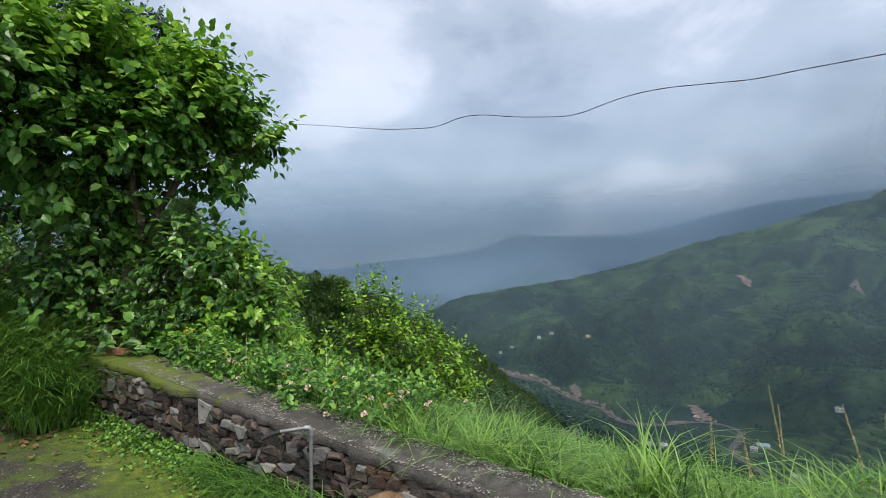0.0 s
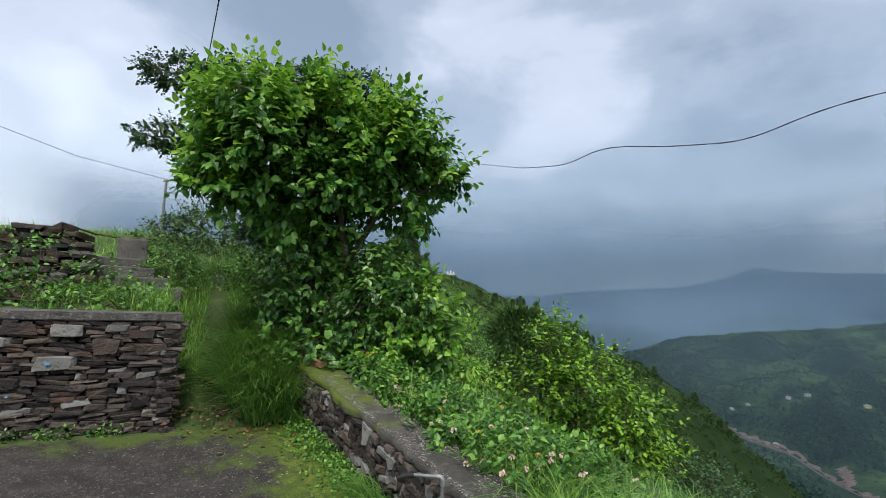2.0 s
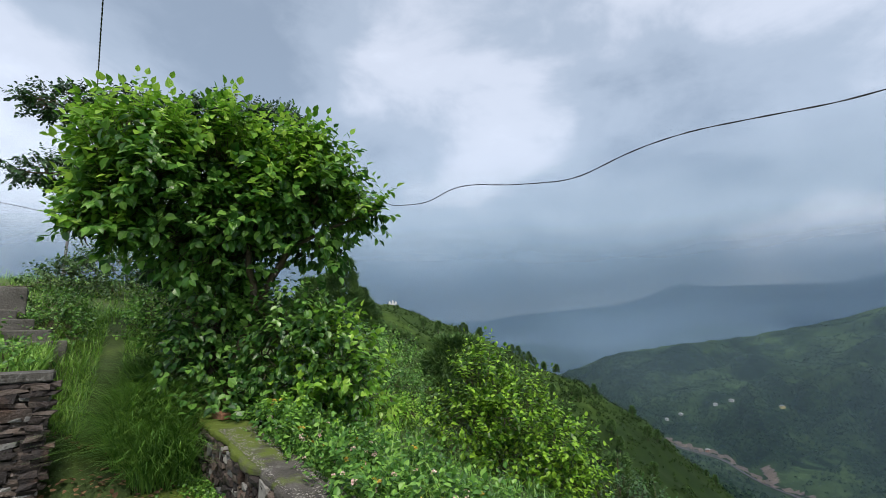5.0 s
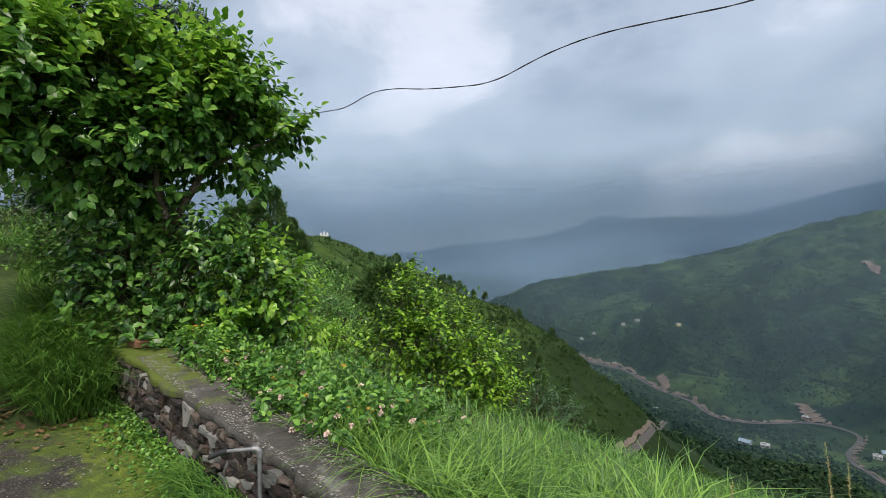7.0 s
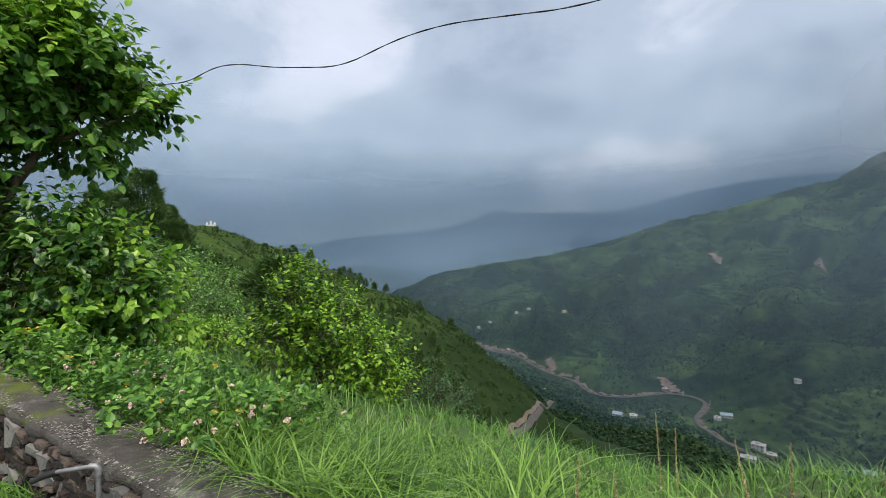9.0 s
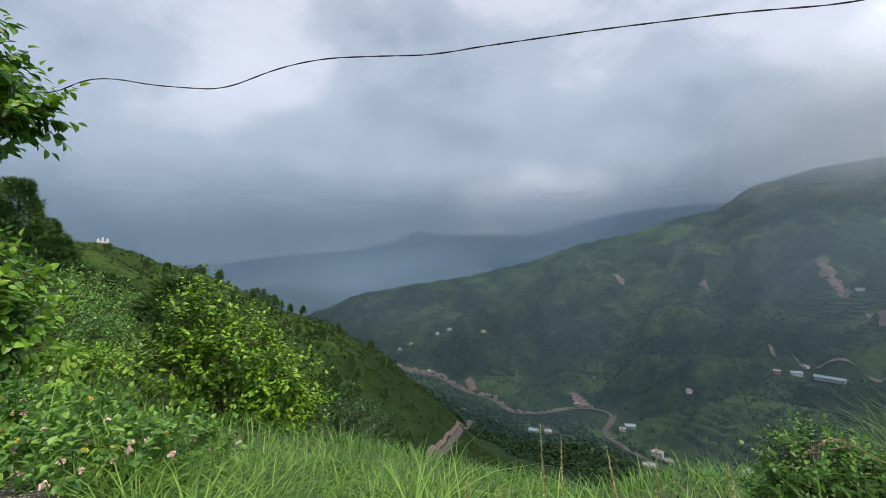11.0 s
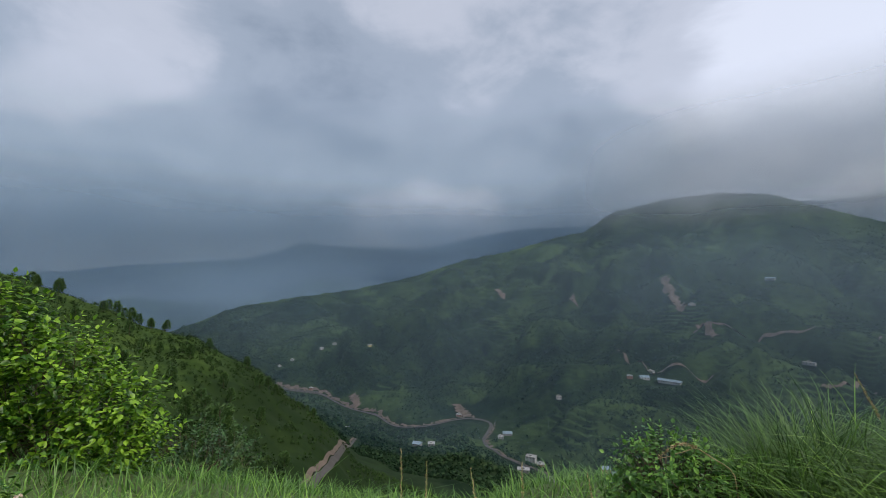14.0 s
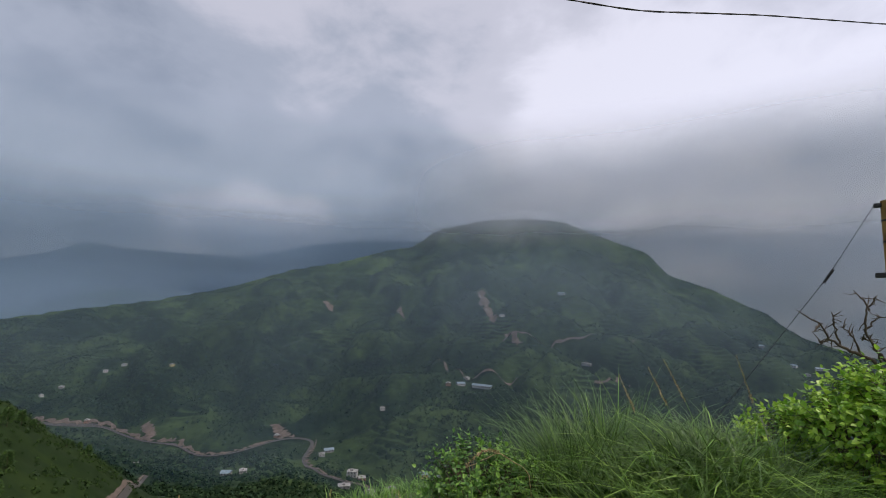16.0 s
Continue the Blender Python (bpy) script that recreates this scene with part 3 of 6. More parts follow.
SR_AZ, SR_R = [-180, -80, -60, -45, -35, -26, 0, 13, 24, 40, 180], [90, 80, 80, 150, 300, 400, 330, 320, 260, 200, 150]
VAL_AZ = [-180, -40, -10, 0, 6.3, 10.2, 13.5, 16.9, 19.6, 23.8, 26.5, 30.6, 34, 39.5, 60, 100, 180]
VAL_R = [1200, 1100, 960, 900, 830, 790, 700, 655, 605, 615, 640, 625, 560, 470, 430, 430, 700]
OPP_AZ = [-180, -30, -9, -5.8, -0.7, 6.1, 13.4, 21, 27.5, 33.7, 37.6, 39.1, 41.7, 44.9, 50.3, 55.9, 60.4, 64, 69.5, 71.8, 75.9, 80.3, 83.3, 88.8, 100, 180]
OPP_EL = [-4, -6, -6, -5.4, -3.2, -2.0, -1.0, 0.6, 2.8, 4.0, 5.2, 5.6, 6.0, 8.2, 9.3, 9.6, 9.0, 7.4, 5.2, 2.6, 1.0, -1.4, -3.7, -5.3, -6, -4]
FAR_AZ = [-180, -100, -75, -69, -64, -50, -30, -15, -10.6, 1, 5, 7.3, 10, 21.8, 29.6, 35, 50, 63.8, 75.1, 79.7, 83, 88.7, 100, 180]
FAR_EL = [4, 4, 3.4, 4.4, 5.4, 3.5, 1.0, 1.0, 1.7, 2.7, 3.8, 5.0, 4.5, 4.2, 6.0, 6.8, 7, 8.1, 8.7, 7.2, 7.2, 6.0, 6, 4]
VALLEY_Z = -186.0


def opp_distance(az):
    """How far off the crest of the facing mountain stands."""
    return np.interp(az, [-180, -9, 0, 30, 50, 70, 90, 180], [1500, 1350, 1350, 1500, 1650, 1450, 1200, 1400])


def land(az, r):
    """Height at azimuth (degrees, east of ahead) and distance from the terrace."""
    a = radians(1) * az
    x, y = CX + r * np.sin(a), CY + r * np.cos(a)
    el1, elm = np.interp(az, SPUR_AZ, SPUR_EL), np.interp(az, MID_AZ, MID_EL)
    r1 = np.interp(az, SR_AZ, SR_R)
    s = np.clip(np.log(np.maximum(r, 30) / 30) / np.log(r1 / 30), 0, 1)
    el = elm + (el1 - elm) * s ** 1.25
    z = 1.5 + r * np.tan(np.radians(el))
    roll = fbm(x * 0.018, y * 0.018, 4, 11) * smooth(25, 120, r)
    z = z + roll * 16 * (1 - s ** 6)
    z1 = 1.5 + r1 * np.tan(np.radians(el1))
    rv = np.interp(az, VAL_AZ, VAL_R)
    u = np.clip((r - r1) / (rv - r1), 0, 1)
    fall = z1 + (VALLEY_Z - z1) * (1 - (1 - u) ** 1.6) + 8 * fbm(x * 0.02, y * 0.02, 3, 5) * np.sin(np.pi * u)
    z = np.where(r > r1, fall, z)
    e2 = np.interp(az, OPP_AZ, OPP_EL)
    r2 = opp_distance(az)
    z2 = 1.5 + r2 * np.tan(np.radians(e2))
    u = np.clip((r - rv) / (r2 - rv), 0, 1)
    wx, wy = 150 * fbm(x * 0.0035, y * 0.0035, 3, 2), 150 * fbm(x * 0.0035 + 40, y * 0.0035, 3, 6)
    aslant = (az * 22 + 330 * u + wx) * 0.0042
    gully = 1.1 * np.abs(fbm(aslant, u * 0.9 + wy * 0.004, 2, 21)) + 1.0 * np.abs(fbm((x + wx) * 0.011, (y + wy) * 0.008, 4, 27)) - 0.42
    rise = VALLEY_Z + (z2 - VALLEY_Z) * (0.75 * u + 0.25 * u * u) + gully * 92 * np.sin(np.pi * u) ** 0.8 + fbm(x * 0.02, y * 0.02, 4, 8) * 16 * smooth(0, 0.2, u) * (1 - u)
    z = np.where(r > rv, rise, z)
    e3 = np.interp(az, FAR_AZ, FAR_EL)
    z3 = 1.5 + 3000 * np.tan(np.radians(e3))
    u = np.clip((r - r2) / (3000 - r2), 0, 1)
    beyond = z2 + (z3 - z2) * u - (220 + 120 * fbm(x * 0.002, y * 0.002, 3, 9)) * np.sin(np.pi * u) ** 0.7
    z = np.where(r > r2, beyond, z)
    z = np.where(r > 3000, z3 - 0.12 * (r - 3000), z)
    k = smooth(math.log(9), math.log(34), np.log(np.maximum(r, 0.01)))
    return np.where(r < 34, near(x, y) * (1 - k) + z * k, z)


def ground_z(x, y):
    """Height of the land at a place, from arrays or numbers."""
    x, y = np.asarray(x, float), np.asarray(y, float)
    return land(np.degrees(np.arctan2(x - CX, y - CY)), np.hypot(x - CX, y - CY))


def on_slope(az, el, start=100.0):
    """The place on the far slopes seen in that direction from the terrace."""
    r = np.exp(np.linspace(math.log(start), math.log(2950), 3000))
    below = land(np.full_like(r, az), r) > 1.5 + r * math.tan(radians(el))
    i = int(np.argmax(below)) if below.any() else len(r) - 1
    a = radians(az)
    return (CX + r[i] * math.sin(a), CY + r[i] * math.cos(a), float(land(np.array([az]), np.array([r[i]]))[0]))


# the ground is one sheet, fine where the camera looks
az_list = np.concatenate([np.arange(-180, -84, 4.0), np.arange(-84, 104, 0.3), np.arange(104, 180, 4.0)])
ring = np.concatenate([[0.05], np.exp(np.linspace(math.log(0.6), math.log(400), 235)), np.exp(np.linspace(math.log(406), math.log(1700), 170)), np.exp(np.linspace(math.log(1740), math.log(4700), 36))])
AA, RR = np.meshgrid(az_list, ring, indexing="ij")
ZZ = land(AA, RR)
# under the terrace slab and the walls the soil lies a little lower
GX, GY = CX + RR * np.sin(np.radians(AA)), CY + RR * np.cos(np.radians(AA))
SS, QQ = UX * GX + UY * GY, NX * GX + NY * GY - Q0
ZZ = np.where((QQ < 0.1) & (GX > -7) & (np.abs(ZZ - terrace_z(GX, GY)) < 0.08) & (RR < 12), ZZ - 0.09, ZZ)
na, nr = AA.shape
I, J = np.meshgrid(np.arange(na), np.arange(nr - 1), indexing="ij")
K = (I + 1) % na
FF = np.stack([I * nr + J, I * nr + J + 1, K * nr + J + 1, K * nr + J], -1).reshape(-1, 4)
gme = mesh_np("ground", np.stack([GX, GY, ZZ], -1).reshape(-1, 3), FF[:, ::-1], HILL, True)
gme.materials.append(SOIL)
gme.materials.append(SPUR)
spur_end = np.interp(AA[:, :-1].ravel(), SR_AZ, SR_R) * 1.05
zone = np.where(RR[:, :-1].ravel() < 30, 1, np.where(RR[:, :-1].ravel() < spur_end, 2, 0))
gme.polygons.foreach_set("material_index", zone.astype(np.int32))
ground = tagged(new("ground", gme), "green hillside falling to a valley, with mountains beyond", "ground", kind="structure")


# ---------------------------------------------------------------- tinted sheets that stand in for haze between the hills
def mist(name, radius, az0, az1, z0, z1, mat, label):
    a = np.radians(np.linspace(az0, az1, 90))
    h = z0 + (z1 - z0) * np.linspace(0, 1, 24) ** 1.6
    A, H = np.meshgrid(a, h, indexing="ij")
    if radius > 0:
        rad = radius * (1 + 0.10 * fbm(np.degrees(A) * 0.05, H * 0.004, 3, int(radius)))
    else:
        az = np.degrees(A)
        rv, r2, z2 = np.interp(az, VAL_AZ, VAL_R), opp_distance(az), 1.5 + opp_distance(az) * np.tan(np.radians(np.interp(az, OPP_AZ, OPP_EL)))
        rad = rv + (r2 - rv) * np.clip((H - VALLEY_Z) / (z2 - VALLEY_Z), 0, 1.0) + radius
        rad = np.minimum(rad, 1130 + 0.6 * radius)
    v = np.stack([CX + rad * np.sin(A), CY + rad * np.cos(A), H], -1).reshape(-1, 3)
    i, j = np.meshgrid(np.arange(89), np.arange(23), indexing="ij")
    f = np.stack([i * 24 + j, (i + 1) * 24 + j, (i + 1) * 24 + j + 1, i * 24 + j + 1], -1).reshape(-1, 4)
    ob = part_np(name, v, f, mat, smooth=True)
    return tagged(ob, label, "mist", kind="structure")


for radius, z0, z1, alpha, lo, hi, top, tint, side in HAZE_SHEETS:
    mist("mist_veil", radius, -80, 118, z0, z1, haze_sheet_material("mist", alpha, lo, hi, top, side, tint), "thin curved tinted sheet standing in for distance haze and low cloud")


# ---------------------------------------------------------------- terrace slab
def strip(name, outline_rows, mat, parent=None, label="", kind=""):
    v = np.concatenate(outline_rows)
    n, m = len(outline_rows), len(outline_rows[0])
    i, j = np.meshgrid(np.arange(n - 1), np.arange(m - 1), indexing="ij")
    f = np.stack([i * m + j, i * m + j + 1, (i + 1) * m + j + 1, (i + 1) * m + j], -1).reshape(-1, 4)
    return part_np(name, v, f, mat, parent, label, kind, smooth=True)


rows = []
for s in np.linspace(-5.2, 3.0, 83):
    q = np.linspace(-4.6, 0.04, 47)
    x, y = par(s, q)
    z = terrace_z(x, y) + 0.012 * fbm(x * 2, y * 2, 4, 31) + 0.02 * fbm(x * 0.5, y * 0.5, 2, 32)
    rows.append(np.stack([x, y, z], -1)[::-1])
terrace = tagged(strip("pavement", rows, TERRACE), "old weathered concrete terrace with green moss patches", "pavement", kind="structure")


# ---------------------------------------------------------------- stone walls
def stone_mesh():
    """One angular split stone in a unit box."""
    bm = bmesh.new()
    for k in range(8):
        c = [0.5 * (1 if k >> i & 1 else -1) for i in range(3)]
        bm.verts.new([v * random.uniform(0.62, 1.0) for v in c])
    for k in range(7):
        p = Vector([random.uniform(-1, 1) for _ in range(3)])
        bm.verts.new(p / max(abs(v) for v in p) * random.uniform(0.46, 0.53))
    g = bmesh.ops.convex_hull(bm, input=bm.verts[:])
    bmesh.ops.delete(bm, geom=[v for v in g["geom_interior"] if isinstance(v, bmesh.types.BMVert)], context="VERTS")
    me = bpy.data.meshes.new("stone")
    bm.normal_update()
    bm.to_mesh(me)
    bm.free()
    me.materials.append(STONE)
    return me


STONES = [stone_mesh() for _ in range(14)]
STONES_PALE = []
for k in range(4):
    me = STONES[k].copy()
    me.materials.clear()
    me.materials.append(STONE_PALE)
    STONES_PALE.append(me)


def lay_stones(parent, length, foot, top, place, courses, widths, pale=0.12, gap=0.004, wild=1.0):
    """Courses of split stones on a face. place(s, z, out) gives the matrix of a stone's middle; widths: (least, most)."""
    count = 0
    z = 0.0
    while z < 1.0:
        h = random.uniform(*courses)
        s = -random.uniform(0, 0.1)
        while s < length:
            w = random.uniform(*widths) * (1.0 if random.random() < 0.8 else 0.5)
            hh = h * random.uniform(0.75, 1.0 + 0.3 * wild)
            lo, hi = foot(s), top(s)
            zz = lo + z * (hi - lo) + h / 2
            if zz + hh / 2 < hi + 0.01 and s + w < length + 0.12:
                me = random.choice(STONES_PALE if random.random() < pale else STONES)
                ob = new("stone", me)
                ob.parent = parent
                d = random.uniform(0.12, 0.16)
                m = place(s + w / 2, zz, random.uniform(-0.012, 0.016))
                ob.matrix_world = m @ pose(0, 0, 0, random.uniform(-5, 5) * wild, random.uniform(-8, 8) * wild, random.uniform(-6, 6) * wild) @ Matrix.Diagonal((w * 1.10 - gap, d, hh * 1.16 - gap, 1))
                count += 1
            s += w
        z += h / max(0.1, top(length / 2) - foot(length / 2))
    return count


S0, S1 = -5.85, 0.9
parapet = thing("parapet_wall", "low rubble stone parapet with a pebbly cement top, mossy at one end", "wall", kind="structure")
# core and cap follow the fall of the ground
cr, cap = [], []
for s in np.linspace(S0 + 0.02, S1, 170):
    t = float(par_top(s))
    x0, y0 = par(s, 0.07)
    x1, y1 = par(s, 0.36)
    b = float(terrace_z(x0, y0)) - 0.25
    cr.append(np.array([[x0, y0, b], [x0, y0, t - 0.05], [x1, y1, t - 0.05], [x1, y1, b - 0.3]]))
    prof = [(0.0, -0.075), (-0.012, -0.03), (0.006, -0.006), (0.06, 0.004), (0.14, 0.008), (0.22, 0.008), (0.31, 0.002), (0.39, -0.004), (0.42, -0.03), (0.42, -0.12)]
    line = []
    for q, dz in prof:
        wob = 0.03 * fbm(np.array([s * 2.4]), np.array([q * 5.0]), 2, 41)[0] + 0.022 * fbm(np.array([s * 13.0]), np.array([q * 17.0]), 2, 44)[0]
        x, y = par(s, q + (wob * 1.7 if q < 0.1 or q > 0.35 else 0))
        line.append([x, y, t + dz + 0.5 * wob])
    cap.append(np.array(line))
for rowset in (cr, cap):
    for k, sgn in ((0, -1), (-1, 1)):
        c = rowset[k].mean(0)
        rowset.insert(0 if k == 0 else len(rowset), rowset[k] * 0.02 + c * 0.98)
strip("core", cr, MORTAR, parapet, "dark earth and mortar joints")
strip("cap", cap, CEMENT, parapet, "weathered cement capping with pebbles and moss")
turn = math.degrees(math.atan2(UY, UX))


def on_parapet(s, z, out):
    x, y = par(S0 + s, 0.06 - out)
    return pose(x, y, z, 0, 0, turn)


lay_stones(parapet, S1 - S0, lambda s: float(terrace_z(*par(S0 + s, 0.0))) - 0.06, lambda s: float(par_top(S0 + s)) - 0.06, on_parapet, (0.035, 0.085), (0.06, 0.2), 0.16, 0.004, 1.7)
for s, z, w, h, lean in ((2.31, 0.30, 0.17, 0.2, 12), (1.2, 0.42, 0.15, 0.1, -10), (0.75, 0.36, 0.16, 0.12, 6), (3.6, 0.18, 0.24, 0.12, -6), (4.4, 0.02, 0.2, 0.14, 9)):
    ob = new("stone", random.choice(STONES_PALE))
    ob.parent = parapet
    ob.matrix_world = on_parapet(s, z, 0.012) @ pose(0, 0, 0, 0, lean, 0) @ Matrix.Diagonal((w, 0.15, h, 1))
# stones of the short end face
ex, ey = par(S0, 0.2)
for k in range(18):
    ob = new("stone", random.choice(STONES))
    ob.parent = parapet
    q, z = random.choice((0.1, 0.22, 0.33)), 0.1 + 0.085 * (k // 3)
    x, y = par(S0 + 0.03, q)
    ob.matrix_world = pose(x, y, z, 0, 0, turn + 90) @ Matrix.Diagonal((0.13, 0.13, 0.078, 1))


def pebbles(count, sampler, parent, label):
    pos = sampler(count)
    base = np.array([[1, 0, 0], [-1, 0, 0], [0, 1, 0], [0, -1, 0], [0, 0, 0.55], [0, 0, -0.5]]) * 0.5
    f = np.array([[0, 2, 4], [2, 1, 4], [1, 3, 4], [3, 0, 4]])
    size = rng.uniform(0.007, 0.021, count) * rng.uniform(0.6, 1.2, count)
    a = rng.uniform(0, 6.28, count)
    st = rng.uniform(0.6, 1.5, count)
    R = np.zeros((count, 3, 3))
    R[:, 0, 0], R[:, 0, 1], R[:, 1, 0], R[:, 1, 1], R[:, 2, 2] = np.cos(a) * st, -np.sin(a), np.sin(a) * st, np.cos(a), 0.7
    v = pos[:, None] + size[:, None, None] * np.einsum("nij,kj->nki", R, base)
    return part_np("pebbles", v.reshape(-1, 3), (f[None] + (np.arange(count) * 6)[:, None, None]).reshape(-1, 3), PEBBLE, parent, label, "stuff", True)


def on_cap(n):
    s, q = rng.uniform(S0 + 0.9, S1, n), rng.uniform(0.02, 0.4, n)
    x, y = par(s, q)
    return np.stack([x, y, par_top(s) + 0.006], -1)


pebbles(11000, on_cap, parapet, "small pale pebbles set in the cement")


def on_terrace(n):
    s, q = rng.uniform(-5, 1.5, n), -np.abs(rng.normal(0, 1.2, n)) - 0.3
    x, y = par(s, q)
    return np.stack([x, y, terrace_z(x, y) + 0.004], -1)


tagged(pebbles(2600, on_terrace, None, "loose pale pebbles and grit on the concrete"), category="gravel")

# retaining wall with a cement cap
LWL = 3.4
wall2 = thing("retaining_wall", "dark schist retaining wall with a grey cement top and flat split stones", "wall", kind="structure")
WT = 1.235


def on_wall2(s, z, out):
    p = WA + WD * s + WB * (0.06 - out)
    return pose(p[0], p[1], z, 0, 0, math.degrees(math.atan2(WD[1], WD[0])))


def slab(bm, a, b, c, d, z0, z1):
    vs = [bm.verts.new((*p, z)) for z in (z0, z1) for p in (a, b, c, d)]
    for f in ((0, 1, 2, 3), (4, 5, 6, 7), (0, 1, 5, 4), (1, 2, 6, 5), (2, 3, 7, 6), (3, 0, 4, 7)):
        bm.faces.new([vs[i] for i in f])
    bmesh.ops.recalc_face_normals(bm, faces=bm.faces)


def wall2_slab(name, w0, w1, v0, v1, z0, z1, mat, label, bevel=0.0):
    bm = bmesh.new()
    slab(bm, *[tuple(WA + WD * v + WB * w) for v, w in ((v0, w0), (v1, w0), (v1, w1), (v0, w1))], z0, z1)
    if bevel:
        bmesh.ops.bevel(bm, geom=bm.edges[:], offset=bevel, segments=2, affect="EDGES")
        bmesh.ops.subdivide_edges(bm, edges=bm.edges[:], cuts=3, use_grid_fill=True)
        for v in bm.verts:
            v.co += Vector([0.006 * (noise.noise(v.co * 9 + Vector((k * 7, 0, 0)))) for k in range(3)])
    part(name, bm, mat, wall2, label, smooth=False)


wall2_slab("core", 0.07, 0.40, 0.07, LWL, -0.2, WT - 0.07, MORTAR, "dark joints")
wall2_slab("cap", -0.015, 0.44, -0.02, LWL + 0.02, WT - 0.085, WT, CEMENT_PLAIN, "grey cement capping", 0.012)
lay_stones(wall2, LWL, lambda s: -0.02, lambda s: WT - 0.08, on_wall2, (0.022, 0.065), (0.09, 0.30), 0.04, 0.002, 0.9)
# the big blocks that stand out of the thin courses, and the end face
for s, z, w, h, pale in ((1.02, 0.74, 0.36, 0.17, 1), (0.62, 0.9, 0.24, 0.17, 0), (0.32, 1.02, 0.26, 0.09, 0), (0.55, 1.08, 0.22, 0.09, 1), (0.25, 0.86, 0.32, 0.12, 0), (1.55, 0.94, 0.42, 0.12, 1), (0.95, 1.05, 0.27, 0.13, 1), (1.3, 1.06, 0.3, 0.11, 0), (0.28, 0.34, 0.16, 0.11, 0), (1.4, 0.56, 0.34, 0.14, 0), (1.75, 0.4, 0.4, 0.16, 0), (0.3, 0.52, 0.3, 0.05, 0)):
    ob = new("stone", random.choice(STONES_PALE if pale else STONES))
    ob.parent = wall2
    ob.matrix_world = on_wall2(s, z, 0.022) @ Matrix.Diagonal((w, 0.16, h, 1))
for k in range(44):
    ob = new("stone", random.choice(STONES))
    ob.parent = wall2
    p = WA + WD * 0.06 + WB * (0.1 + 0.26 * (k % 2))
    ob.matrix_world = pose(p[0], p[1], 0.03 + 0.051 * (k // 2), 0, 0, math.degrees(math.atan2(WB[1], WB[0]))) @ Matrix.Diagonal((random.uniform(0.24, 0.32), 0.15, 0.058, 1))
for s, z, w in ((1.06, 0.735, 0.035), (1.75, 1.19, 0.03), (1.32, 0.45, 0.025)):
    ob = part("paint_mark", box(bmesh.new(), (-w / 2, -0.003, -w * 0.3), (w / 2, 0.003, w * 0.3), 0.002, 0.008), BLUE_PAINT, wall2, "small smear of blue paint")
    ob.matrix_world = on_wall2(s, z, 0.105 if z < 1.1 else 0.076)


# ---------------------------------------------------------------- plants
def ball(n):
    return unit(rng.normal(size=(n, 3)))


def twigs(ells, n, length, leaf, per, up=0.35, shell=(0.72, 1.02), width=1.0, droop=0.35, fill=False):
    """Leafy twigs over rounded masses. ells: centre and radii; gives the leaves and the thin stems."""
    w = np.array([e[3] * e[4] + e[4] * e[5] + e[3] * e[5] for e in ells])
    k = rng.choice(len(ells), n, p=w / w.sum())
    e = np.array(ells)[k]
    d = ball(n)
    pos = e[:, :3] + d * e[:, 3:6] * rng.uniform(*shell, n)[:, None] * (1 + 0.22 * vnoise(d[:, 0] * 3 + 9, d[:, 1] * 3 + d[:, 2] * 3, 5))[:, None]
    # a twig buried deep in a neighbouring mass bears no leaves
    deep = np.zeros(n, bool)
    for q in np.array(ells):
        deep |= (not fill) & ((((pos - q[:3]) / q[3:6]) ** 2).sum(1) < 0.38)
    pos, d = pos[~deep], d[~deep]
    n = len(pos)
    d = unit(d + np.array([0, 0, up]) + rng.normal(0, 0.35, (n, 3)))
    ln = length * rng.uniform(0.6, 1.3, n)
    t = np.linspace(0.12, 1.0, per)
    side = unit(np.cross(d, rng.normal(size=(n, 3))))
    sgn = np.where(np.arange(per) % 2 == 0, 1.0, -1.0)
    lp = pos[:, None] + d[:, None] * (ln[:, None] * t)[..., None]
    la = d[:, None] * 0.55 + side[:, None] * sgn[None, :, None] + rng.normal(0, 0.28, (n, per, 3)) - np.array([0, 0, droop])
    la[:, -1] = d - np.array([0, 0, droop * 0.4])
    lu = np.array([0, 0, 1.0]) + rng.normal(0, 0.4, (n, per, 3)) + d[:, None] * 0.75
    ll = leaf * rng.uniform(0.6, 1.2, (n, per)) * (1 - 0.35 * np.abs(t - 0.5))
    lv = leaves(lp.reshape(-1, 3), la.reshape(-1, 3), lu.reshape(-1, 3), ll.ravel(), width)
    a = unit(np.cross(d, [0.3, 0.2, 0.9])) * 0.004 * max(1.0, leaf / 0.1)
    b = np.cross(d, a)
    end = pos + d * ln[:, None]
    start = pos - d * ln[:, None] * 0.4
    sv = np.stack([start + a, start - a * 0.5 + b, start - a * 0.5 - b, end], 1).reshape(-1, 3)
    sf = (np.array([[0, 1, 3], [1, 2, 3], [2, 0, 3]])[None] + (np.arange(n) * 4)[:, None, None]).reshape(-1, 3)
    return lv, (sv, sf)


def limb(points, r0, r1, seg=8, wob=0.03):
    p = np.asarray(points, float)
    t = np.linspace(0, len(p) - 1, len(p) * 5)
    q = np.stack([np.interp(t, np.arange(len(p)), p[:, i]) for i in range(3)], -1)
    q[1:-1] += rng.normal(0, wob, (len(q) - 2, 3)) * 0.5
    return tube(q, r0, r1, seg)


